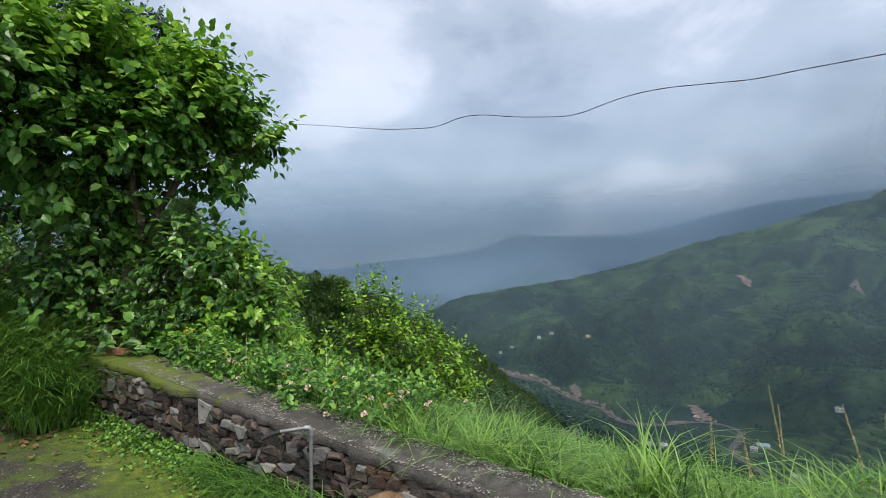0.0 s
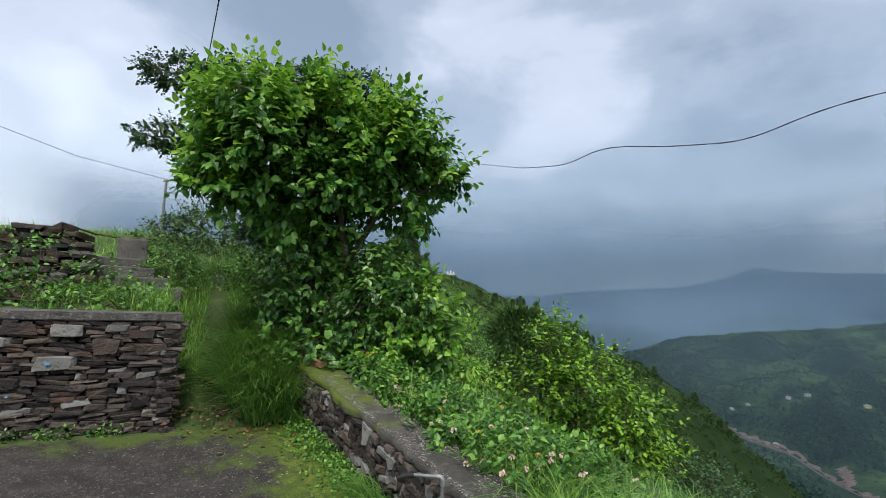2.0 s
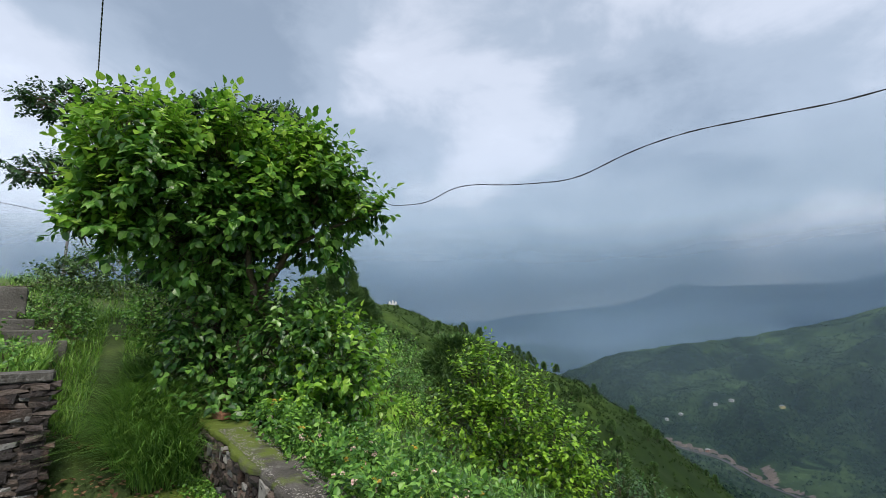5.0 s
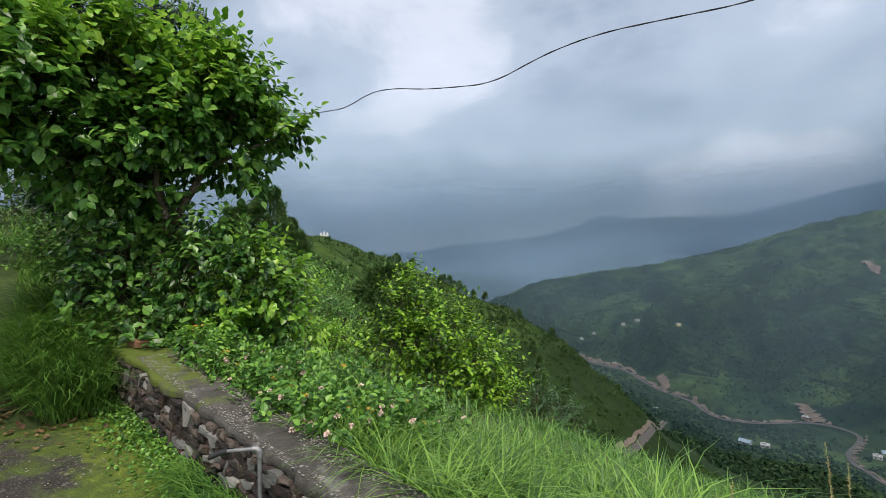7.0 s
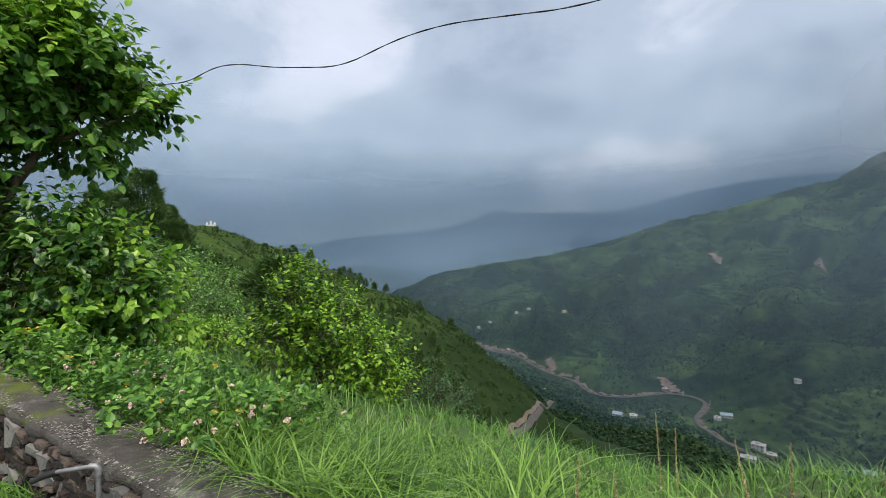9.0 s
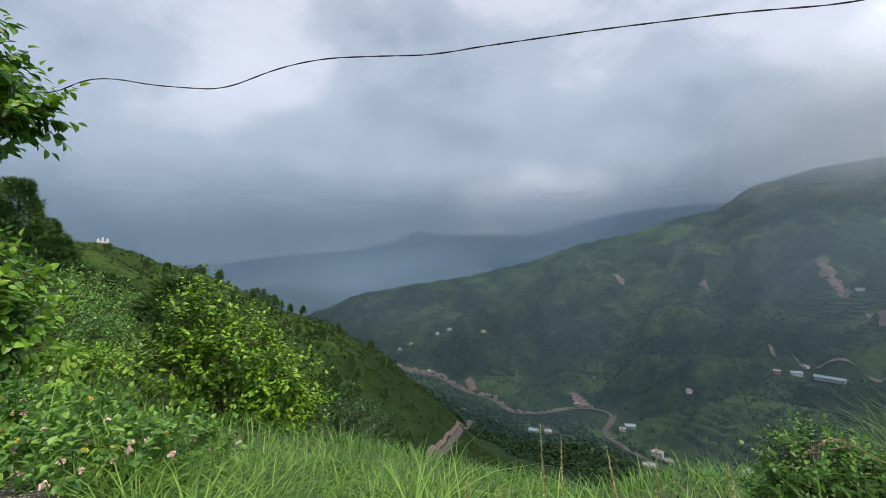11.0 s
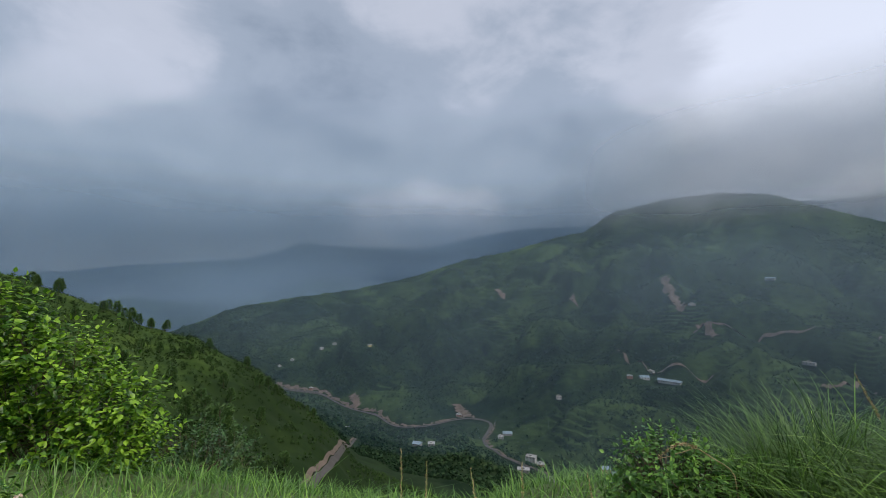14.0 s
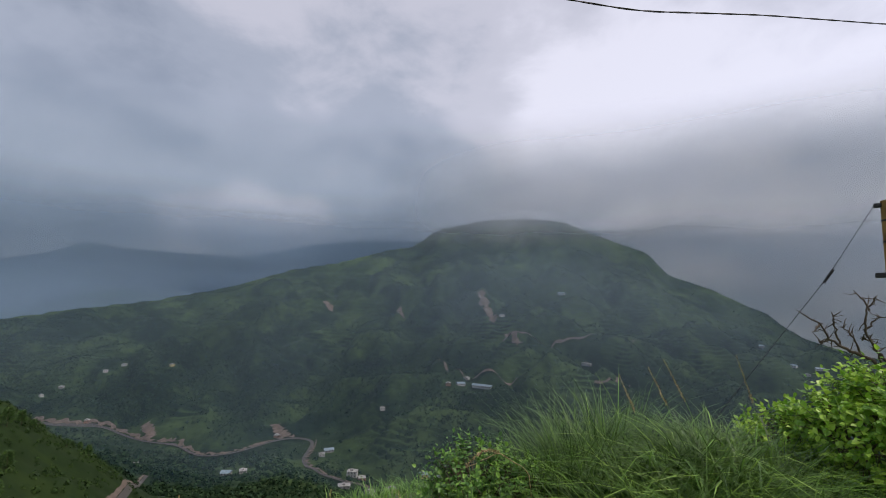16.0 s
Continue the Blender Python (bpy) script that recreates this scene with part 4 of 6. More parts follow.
def bush(name, label, ells, n, length, leaf, per, mat, stems=5, category="shrub", foot=None, width=1.0, up=0.35, shell=(0.72, 1.02), droop=0.35):
    """A shrub or tree crown: stems from the foot, twigs and leaves."""
    e0 = ells[0]
    foot = foot or (e0[0], e0[1], float(ground_z(e0[0], e0[1])))
    ob = thing(name, label, category)
    (lv, lf), st = twigs(ells, n, length, leaf, per, up, shell, width, droop)
    part_np("foliage", lv, lf, mat, ob)
    part_np("twig_growth", *st, BARK, ob, "thin woody twigs", "stuff")
    chunks = []
    for k in range(stems):
        e = ells[k % len(ells)]
        d = ball(1)[0] * np.array(e[3:6]) * 0.55
        tip = np.array(e[:3]) + d
        base = np.array(foot) + np.array([rng.normal(0, 0.05), rng.normal(0, 0.05), -0.08])
        mid = base * 0.5 + tip * 0.5 + np.array([rng.normal(0, 0.1), rng.normal(0, 0.1), 0.1])
        chunks.append(limb([base, mid, tip], 0.022 * max(1, e[5]), 0.006, 6))
    for v, f in chunks:
        part_np("stem", v, f, BARK, ob, smooth=True)
    return ob


# the broad-leaved tree at the end of the parapet
tree = thing("broadleaf_tree", "broad-leaved tree with a dense green crown beside the parapet", "tree")
for pts, r0, r1 in (
    ([(-4.15, 5.9, 0.2), (-4.12, 5.9, 0.9), (-4.1, 5.88, 1.75), (-4.1, 5.8, 2.5), (-4.2, 5.6, 3.4)], 0.085, 0.035),
    ([(-4.05, 5.97, 0.2), (-3.85, 5.95, 1.1), (-3.5, 5.92, 1.9), (-3.1, 6.1, 2.8), (-2.8, 6.3, 3.6)], 0.075, 0.03),
    ([(-3.45, 5.85, 1.9), (-3.5, 5.7, 2.7), (-3.5, 5.4, 3.8)], 0.05, 0.02),
    ([(-4.1, 5.8, 2.5), (-4.5, 5.2, 2.9), (-4.9, 4.8, 3.3)], 0.04, 0.015),
    ([(-3.1, 6.1, 2.8), (-2.6, 6.5, 3.1), (-2.1, 6.7, 3.35)], 0.03, 0.01),
):
    part_np("limb", *limb(pts, r0, r1), BARK, tree, smooth=True)
CROWN = [
    (-4.39, 4.9, 3.6, 0.54, 0.54, 0.48), (-2.98, 6.19, 3.73, 0.46, 0.46, 0.42), (-3.72, 5.4, 3.98, 0.34, 0.34, 0.28), (-2.48, 6.75, 3.36, 0.25, 0.25, 0.22), (-4.6, 4.7, 2.95, 0.3, 0.3, 0.3), (-3.37, 5.8, 3.33, 0.36, 0.36, 0.36),
    (-3.02, 6.47, 2.98, 0.42, 0.42, 0.34), (-4, 5.5, 2.98, 0.6, 0.56, 0.5), (-3.85, 5.85, 2.43, 0.4, 0.4, 0.36),
]
(lv, lf), st = twigs(CROWN, 900, 0.36, 0.155, 8, 0.25, (0.55, 1.2), droop=0.75)
part_np("foliage", lv, lf, LEAF, tree)
part_np("twig_growth", *st, BARK, tree, "thin twigs", "stuff")
(lv, lf), st = twigs(CROWN, 420, 0.3, 0.15, 8, 0.1, (0.2, 0.6), fill=True)
part_np("inner_foliage", lv, lf, LEAF, tree, "crowded leaves inside the crown", "stuff")
TOPS = [(-4.45, 4.75, 3.88, 0.6, 0.55, 0.42), (-2.95, 6.1, 3.88, 0.45, 0.45, 0.36), (-3.7, 5.3, 4.08, 0.4, 0.35, 0.25), (-4.68, 4.6, 3.05, 0.36, 0.32, 0.36), (-3.4, 5.6, 3.38, 0.3, 0.3, 0.3), (-2.45, 6.7, 3.43, 0.25, 0.25, 0.2)]
(lv, lf), st = twigs(TOPS, 620, 0.42, 0.14, 9, 1.3, (0.55, 1.1), droop=0.5)
part_np("young_foliage", lv, lf, LEAF_BRIGHT, tree, "bright yellow-green young leaves", "stuff")
part_np("stem_growth", *st, BARK, tree, kind="stuff")
# single leaves of the near side of the crown
one_v, one_f = leaves(np.zeros((1, 3)), np.array([[1.0, 0, 0]]), np.array([[0, 0, 1.0]]), np.array([0.15]))
leaf_me = mesh_np("leaf", one_v, one_f, LEAF_BRIGHT)
for k in range(170):
    e = CROWN[k % 6]
    d = unit(np.array([rng.normal(0.55, 0.5), rng.normal(-0.6, 0.5), rng.normal(0.3, 0.5)]))
    p = np.array(e[:3]) + d * np.array(e[3:6]) * 1.08
    ob = new("leaf", leaf_me)
    ob.parent = tree
    ob.matrix_world = pose(*p, rng.uniform(-35, 35), rng.uniform(0, 60), rng.uniform(0, 360))

UNDER = [(-3.0, 6.1, 1.2, 0.55, 0.5, 0.7), (-2.65, 6.3, 1.2, 0.5, 0.5, 0.65), (-3.5, 5.45, 0.6, 0.45, 0.25, 0.25), (-3.1, 6.1, 1.75, 0.38, 0.4, 0.35), (-3.9, 6.2, 1.4, 0.5, 0.35, 0.7), (-4.15, 5.75, 1.85, 0.36, 0.34, 0.45), (-4.3, 5.6, 1.15, 0.34, 0.3, 0.45), (-4.55, 5.9, 0.75, 0.35, 0.3, 0.4)]
bush("climbing_shrub", "leafy green shrub climbing round the tree trunk", UNDER, 980, 0.32, 0.12, 8, LEAF_CLIMBER_SHADED, 6, foot=(-3.9, 6.05, 0.35), droop=0.7)
bush("young_shrub", "bright green shrub against the tree and parapet end", [(-2.45, 6.35, 1.0, 0.5, 0.5, 0.7), (-2.2, 6.6, 0.4, 0.4, 0.4, 0.3), (-2.75, 5.9, 0.6, 0.45, 0.35, 0.4)], 240, 0.34, 0.125, 8, LEAF_BRIGHT, 4, foot=(-2.5, 6.2, 0.1), up=0.8, droop=0.6)

# the dark tree behind, with drooping fans of leaves
dark = thing("dark_tree", "dark green tree with flat drooping branches behind the broadleaf", "tree")
DARK = [(-6.75, 5.2, 5.1, 0.6, 0.5, 0.12), (-6.2, 5.9, 5.2, 0.8, 0.6, 0.16), (-5.3, 6.9, 5.35, 0.9, 0.8, 0.18), (-6.9, 5.2, 4.02, 0.55, 0.45, 0.11), (-6.3, 6.0, 4.15, 0.5, 0.5, 0.14), (-6.2, 6.4, 3.4, 0.7, 0.6, 0.3), (-5.9, 6.9, 2.7, 0.7, 0.6, 0.35), (-4.6, 7.4, 5.3, 0.6, 0.6, 0.3)]
(lv, lf), st = twigs(DARK, 5200, 0.2, 0.07, 12, -0.05, (0.05, 1.0), 1.0, 0.2)
part_np("foliage", lv, lf, LEAF_DARK, dark)
part_np("twig_growth", *st, BARK, dark, kind="stuff")
for pts, r0, r1 in (([(-6.0, 7.3, 1.2), (-5.9, 7.1, 3.0), (-5.9, 6.9, 4.4), (-5.6, 6.8, 5.5)], 0.1, 0.04), ([(-5.9, 6.9, 4.4), (-6.5, 6.0, 5.1), (-7.2, 4.9, 5.2)], 0.045, 0.012), ([(-5.9, 7.0, 3.5), (-6.6, 5.9, 4.1), (-7.3, 5.0, 4.05)], 0.04, 0.012)):
    part_np("limb", *limb(pts, r0, r1), BARK, dark, smooth=True)

# shrubs on the hillside left of the path
bush("hillside_shrub", "grey-green shrub with a crooked dark limb on the hillside", [(-10.3, 7.75, 2.5, 0.7, 0.8, 0.65), (-9.75, 8.2, 2.75, 0.85, 0.9, 0.8), (-9.2, 8.5, 2.2, 0.9, 0.9, 0.75), (-10.6, 7.6, 2.0, 0.6, 0.6, 0.5)], 1500, 0.3, 0.085, 8, LEAF_MID, 5)
bush("hillside_shrub", "green shrub on the grassy bank below the pole", [(-8.2, 9.6, 1.9, 0.9, 1.0, 0.9), (-7.0, 10.2, 1.4, 0.8, 0.8, 0.8)], 320, 0.32, 0.1, 8, LEAF, 4)
bush("weed_bed", "leafy weeds behind the retaining wall", [(-5.3 - 0.42 * k, 4.05 - 0.36 * k, 1.26, 0.42, 0.32, 0.16) for k in range(6)], 330, 0.22, 0.075, 7, LEAF_LANTANA, 4, "weeds", foot=(-5.6, 3.6, 1.1))
bush("weed_bed", "ferny green weeds beside the concrete steps", [(-7.35, 5.75, 1.85, 0.4, 0.4, 0.3), (-7.75, 6.1, 1.95, 0.4, 0.4, 0.25), (-6.95, 5.6, 1.6, 0.4, 0.35, 0.25)], 320, 0.24, 0.06, 9, LEAF_LANTANA, 4, "weeds")
bush("weed_bed", "tall thin weeds before the dry stone wall", [(-6.5, 3.5, 1.6, 0.3, 0.3, 0.4), (-6.4, 2.9, 1.6, 0.3, 0.3, 0.35), (-6.2, 4.2, 1.5, 0.3, 0.3, 0.2)], 120, 0.25, 0.07, 7, LEAF_LANTANA, 4, "weeds", foot=(-6.4, 3.4, 1.35))

# lantana along the outer side of the parapet
lant = thing("lantana_bush", "lantana bed with small pink and yellow flower heads behind the parapet", "shrub")
LE = []
for s in np.linspace(-4.7, -2.1, 12):
    for q in (0.55, 0.95, 1.45):
        x, y = par(s + rng.uniform(-0.1, 0.1), q + rng.uniform(-0.1, 0.1))
        LE.append((x, y, float(ground_z(x, y)) + 0.17 + 0.05 * rng.normal(), 0.22, 0.22, 0.22))
(lv, lf), st = twigs(LE, 1500, 0.19, 0.068, 8, 0.9, (0.6, 1.05))
part_np("foliage", lv, lf, LEAF_LANTANA, lant)
part_np("twig_growth", *st, GRASS_DARK, lant, kind="stuff")


def flower_mesh(mat):
    n = 22
    d = ball(n)
    d[:, 2] = np.abs(d[:, 2])
    v, f = leaves(d * 0.010, unit(d + rng.normal(0, 0.5, (n, 3))), d, np.full(n, 0.013), 1.4)
    return mesh_np("flower", v, f, mat)


FLOWERS = [flower_mesh(PETAL_PINK), flower_mesh(PETAL_PINK), flower_mesh(PETAL_YELLOW)]
for k in range(105):
    e = LE[rng.integers(len(LE))]
    d = unit(np.array([rng.normal(0.2, 0.6), rng.normal(-0.5, 0.5), rng.uniform(0.3, 1.2)]))
    p = np.array(e[:3]) + d * np.array(e[3:6]) * 1.25
    ob = new("flower", FLOWERS[rng.integers(3)])
    ob.parent = lant
    ob.matrix_world = pose(*p, rng.uniform(-30, 30), rng.uniform(-30, 30), rng.uniform(0, 360)) @ Matrix.Scale(rng.uniform(1.0, 1.5), 4)

# the bright bush on the slope and the scrub round it
bush("bright_bush", "bright yellow-green bush with large leaves on the slope", [(-1.2, 9.1, 0.5, 0.36, 0.4, 0.7), (-0.7, 9.1, -0.05, 0.7, 0.6, 0.65), (0.0, 9.1, -0.55, 0.55, 0.55, 0.5), (-1.5, 9.0, -0.2, 0.5, 0.5, 0.5), (-0.5, 9.0, -0.95, 1.0, 0.6, 0.55)], 1200, 0.46, 0.105, 12, LEAF_BUSH, 8, foot=(-0.6, 9.2, float(ground_z(-0.6, 9.2))), up=1.5, shell=(0.35, 1.05))
for x, y, dz, r, mat, lab in (
    (-3.4, 9.8, 0.1, 0.4, LEAF_BRIGHT, "green scrub on the slope"), (-4.4, 11.2, 0.4, 0.7, LEAF, "green scrub on the slope"), 
    (-5.6, 13.5, 0.8, 0.8, LEAF_LANTANA, "soft green scrub on the slope"), (-6.6, 17.5, 0.5, 0.9, LEAF, "green scrub on the slope"), (-7.5, 15.5, 1.1, 1.1, LEAF, "green scrub on the slope"), (-1.6, 12.0, 0.5, 0.8, LEAF_DARK, "dark green scrub on the slope"),
    (-9.0, 20.0, 1.4, 1.6, LEAF, "green scrub on the slope"), (-12.0, 19.0, 1.6, 1.7, LEAF_DARK, "dark green scrub on the slope"), (-6.0, 6.9, 0.5, 0.6, LEAF, "green scrub beside the tree"), (0.9, 11.5, 0.3, 0.8, LEAF_DARK, "dark green scrub on the slope"),
):
    z = float(ground_z(x, y))
    sc = max(1.0, r / 0.9)
    bush("slope_scrub", lab, [(x, y, z + dz, r, r, r * 0.8), (x + r * 0.7, y + 0.2, z + dz * 0.7, r * 0.7, r * 0.7, r * 0.6), (x - r * 0.6, y - 0.2, z + dz * 0.6, r * 0.7, r * 0.6, r * 0.6)], 420, 0.28 * sc, 0.075 * sc, 8, mat, 4, up=0.7)


# pines
def pine(name, label, at, height, spread, mat=NEEDLE, tufts=420, bare=0.2, tuft=0.35):
    ob = thing(name, label, "pine tree", at)
    part_np("trunk", *limb([(0, 0, -0.5), (0.03 * height * 0.3, 0, height * 0.5), (0, 0, height * 0.97)], height * 0.018, height * 0.004, 7, 0.02), BARK, ob, smooth=True)
    t = rng.uniform(bare, 1.0, tufts) ** 0.9
    a = rng.uniform(0, 6.283, tufts)
    whorl = 0.55 + 0.45 * np.sin(t * 40)
    prof = spread * np.sqrt(np.maximum(0, 1 - ((t - 0.35) / 0.67) ** 2)) * (0.7 + 0.3 * whorl) + 0.06 * spread
    lump = 1 + 0.9 * vnoise(a * 1.2 + at[0], t * 6 + at[1], 3)
    rad = prof * lump * rng.uniform(0.45, 1.0, tufts) ** 0.5
    p = np.stack([rad * np.cos(a), rad * np.sin(a), t * height - 0.12 * rad], -1)
    m = 7
    d = unit(np.stack([np.cos(a), np.sin(a), np.full(tufts, 0.7)], -1)[:, None] + rng.normal(0, 0.55, (tufts, m, 3)))
    sd = unit(np.cross(d, rng.normal(size=(tufts, m, 3)))) * tuft * 0.09
    tip = p[:, None] + d * tuft * rng.uniform(0.7, 1.3, (tufts, m, 1))
    b = np.repeat(p[:, None], m, 1)
    v = np.stack([b - sd, b + sd, tip], 2).reshape(-1, 3)
    part_np("crown", v, np.arange(len(v)).reshape(-1, 3), mat, ob)
    return ob


def at_az(az, r):
    a = radians(az)
    return (CX + r * math.sin(a), CY + r * math.cos(a), float(land(np.array([az]), np.array([float(r)]))[0]))


for az, r, top, spread in ((-31.9, 60, 10.6, 2.6), (-30.2, 64, 7.2, 2.2), (-29.3, 58, 5.0, 2.0), (-33.6, 66, 9.0, 2.6), (-35.5, 60, 8.0, 2.4)):
    p = at_az(az, r)
    pine("pine_tree", "tall dark green pine on the hillside", p, max(6.0, top - p[2]), spread * 1.12, tufts=3600, bare=0.12, tuft=0.5)
for az, r, top, spread, n in ((-17.8, 21, 1.25, 1.6, 2600), (0.0, 40, -8.1, 2.1, 2200)):
    p = at_az(az, r)
    pine("pine_tree", "young dark bushy pine on the slope", (p[0], p[1], p[2] - 0.3), max(3.0, top - p[2] + 0.3), spread, tufts=n, bare=0.02, tuft=0.36)
proto = None
for k in range(64):
    if k < 26:
        az = float(rng.choice([-18.3, -17.2, -14.8, -10.8, -9.3, -7.2, -2.5, 2.0, 5.5, 9.0]) + rng.normal(0, 0.7))
        r = float(np.interp(az, SR_AZ, SR_R)) * rng.uniform(0.93, 1.0)
    else:
        az = float(rng.uniform(-26, 8))
        r = float(np.interp(az, SR_AZ, SR_R)) * rng.uniform(0.35, 0.9)
    p = at_az(az, r)
    h = rng.uniform(0.55, 1.25)
    if proto is None or k % 16 == 0:
        proto = pine("pine_tree", "dark pine on the ridge", p, 7.0, 1.9 + 0.25 * rng.normal(), tufts=230, bare=0.2, tuft=1.0)
        tagged(proto, group="ridge pines")
    else:
        c = copy_thing(proto, pose(*p, 0, 0, rng.uniform(0, 360)))
        c.scale = (h, h, h * rng.uniform(0.85, 1.1))


# scrub and woods of the hills: leaf tufts in great number
def woods(name, label, az0, az1, r_of, n, size, mat, cards, flake=0.26):
    az = rng.uniform(az0, az1, n)
    r = r_of(az, rng.uniform(0, 1, n))
    a = np.radians(az)
    x, y = CX + r * np.sin(a), CY + r * np.cos(a)
    dens = fbm(x * 0.006, y * 0.006, 4, 77) + 0.30
    ok = rng.uniform(0, 0.5, n) < np.clip(dens, 0.06, 0.5)
    for px, py, pr in CLEAR:
        ok &= (x - px) ** 2 + (y - py) ** 2 > pr * pr
    x, y, az, r = x[ok], y[ok], az[ok], r[ok]
    z = land(az, r)
    h = rng.uniform(*size, len(x)) * rng.uniform(0.7, 1.3, len(x))
    m = len(x)
    d = ball(m * cards).reshape(m, cards, 3)
    d[..., 2] = np.abs(d[..., 2]) * 0.9 + 0.05
    c = np.stack([x, y, z], -1)[:, None] + d * (h[:, None, None] * np.array([0.42, 0.42, 0.8])) * rng.uniform(0.5, 1.0, (m, cards, 1))
    e1 = unit(np.cross(d, rng.normal(size=(m, cards, 3)))) * h[:, None, None] * flake
    e2 = unit(np.cross(d, e1)) * h[:, None, None] * flake
    j = 0.7 + 0.6 * rng.random((m, cards, 3, 1))
    v = np.stack([c + e1 * j[:, :, 0], c - 0.5 * e1 + 0.87 * e2 * j[:, :, 1], c - 0.5 * e1 - 0.87 * e2 * j[:, :, 2]], 2).reshape(-1, 3)
    ob = part_np(name, v, np.arange(len(v)).reshape(-1, 3), mat, None, label, "stuff")
    return tagged(ob, category="woods")


def spur_r(az, t):
    r1 = np.interp(az, SR_AZ, SR_R)
    return np.exp(np.log(45) + (np.log(r1 * 1.02) - np.log(45)) * t ** 0.6)


def opp_r(az, t):
    rv = np.interp(az, VAL_AZ, VAL_R)
    r2 = opp_distance(az)
    return rv + 12 + (r2 * 0.985 - rv - 12) * t ** 0.8


def floor_r(az, t):
    r1, rv = np.interp(az, SR_AZ, SR_R), np.interp(az, VAL_AZ, VAL_R)
    return rv - 10 - (rv - r1) * 0.75 * t


# ---------------------------------------------------------------- valley: roads, scars, houses
CLEAR = []


def smooth_line(pts, step):
    p = np.array(pts, float)
    for _ in range(3):
        q = np.empty((2 * len(p) - 2, 3))
        q[0::2], q[1::2] = 0.75 * p[:-1] + 0.25 * p[1:], 0.25 * p[:-1] + 0.75 * p[1:]
        p = np.concatenate([p[:1], q, p[-1:]])
    return p


def drape(name, pts, w0, w1, mat, label, category, lift=1.0, side=0.0, parent=None, rag=0.0, cols=4, kind="structure", clear=9):
    """A strip laid on the slopes along a line; side shifts it sideways, rag makes its edge uneven."""
    p = smooth_line(pts, 6)
    d = np.gradient(p[:, :2], axis=0)
    d /= np.linalg.norm(d, axis=1)[:, None] + 1e-9
    nrm = np.stack([-d[:, 1], d[:, 0]], -1)
    rows = []
    for i in range(len(p)):
        r0 = w0 + (rag * rng.uniform(-1, 1) if rag else 0)
        r1 = w1 + (rag * rng.uniform(-1, 1) if rag else 0)
        o = np.linspace(r0, r1, cols)
        x, y = p[i, 0] + nrm[i, 0] * o, p[i, 1] + nrm[i, 1] * o
        rows.append(np.stack([x, y, ground_z(x, y) + lift], -1))
        CLEAR.append((p[i, 0], p[i, 1], clear))
    ob = strip(name, rows, mat, parent, label, kind)
    return tagged(ob, category=category)


ROAD_LINE = [(4.6, -12.0), (6.3, -12.6), (8.5, -12.9), (10.2, -13.2), (11.8, -14.3), (13.5, -15.1), (15.5, -15.6), (16.9, -16.0), (18.2, -17.0), (19.6, -17.3), (22, -17.3), (23.8, -17.0), (26.5, -16.4), (28.5, -16.3), (30.6, -16.7), (30.3, -17.6), (29.5, -18.4), (29.9, -19.3), (31.2, -20.0), (34, -21.0), (37, -21.8), (39.5, -22.6), (44, -23.4)]
pts = [on_slope(az, el, 440) for az, el in ROAD_LINE]
drape("road", pts, -2.3, 2.3, ROAD, "grey hill road winding along the valley", "road", 1.2)
drape("bank", pts[:14], 2.4, 6.5, EARTH, "bare cut earth bank above the road", "earth bank", 1.6, rag=3.0)
drape("bank", pts[14:], 2.4, 4.6, EARTH, "bare cut earth bank above the road", "earth bank", 1.4, rag=2.5)
SPUR_ROAD = [(14.2, -18.3), (13.5, -18.7), (12.6, -19.4), (11.8, -20.4), (10.6, -21.6), (9.0, -22.9)]
pts = [on_slope(az, el, 60) for az, el in SPUR_ROAD]
drape("road", pts, -1.2, 1.2, ROAD, "grey road cut round the end of the spur", "road", 0.8, clear=6)
drape("bank", pts, -3.2, -1.4, EARTH, "bare pale earth cutting above the spur road", "earth bank", 1.0, rag=0.35, clear=6)
for line, w, lab in (
    ([(50.2, 0.3), (50.6, -0.7), (51.2, -2.0), (51.6, -2.9), (51.9, -3.7)], 11, "pale landslide scar down the mountain"),
    ([(45.2, -8.0), (45.9, -8.6), (47.7, -9.2), (51, -9.9), (54.7, -10.0)], 4, "bare earth track across the terraces"),
    ([(53.0, -5.6), (56, -5.5), (60, -5.1), (63.5, -4.9), (68, -5.0)], 3.5, "bare earth track across the mountain"),
    ([(63.6, -9.9), (65.2, -10.0), (67.4, -10.0)], 4, "bare earth track across the terraces"),
    ([(53.6, -4.9), (54.3, -5.4), (55.0, -5.9)], 7, "bare earth slip beside the track"),
    ([(26.3, -14.9), (26.9, -15.7), (27.6, -16.3)], 8, "bare earth slip above the road"),
    ([(13.6, -13.6), (14.0, -14.4), (14.3, -15.0)], 7, "bare earth slip above the road"),
    ([(31.2, -1.2), (31.8, -1.8), (32.0, -2.4)], 9, "bare rock face on the mountain"),
    ([(40.1, -1.9), (40.5, -2.4), (40.6, -2.9)], 7, "bare rock face on the mountain"),
):
    drape("bank", [on_slope(az, el, 440) for az, el in line], -w * (0.7 if w > 6 else 0.45), w * (0.7 if w > 6 else 0.35), EARTH, lab, "earth bank", 5.0 if w > 8 else 3.0, rag=w * 0.4, clear=w + 7)


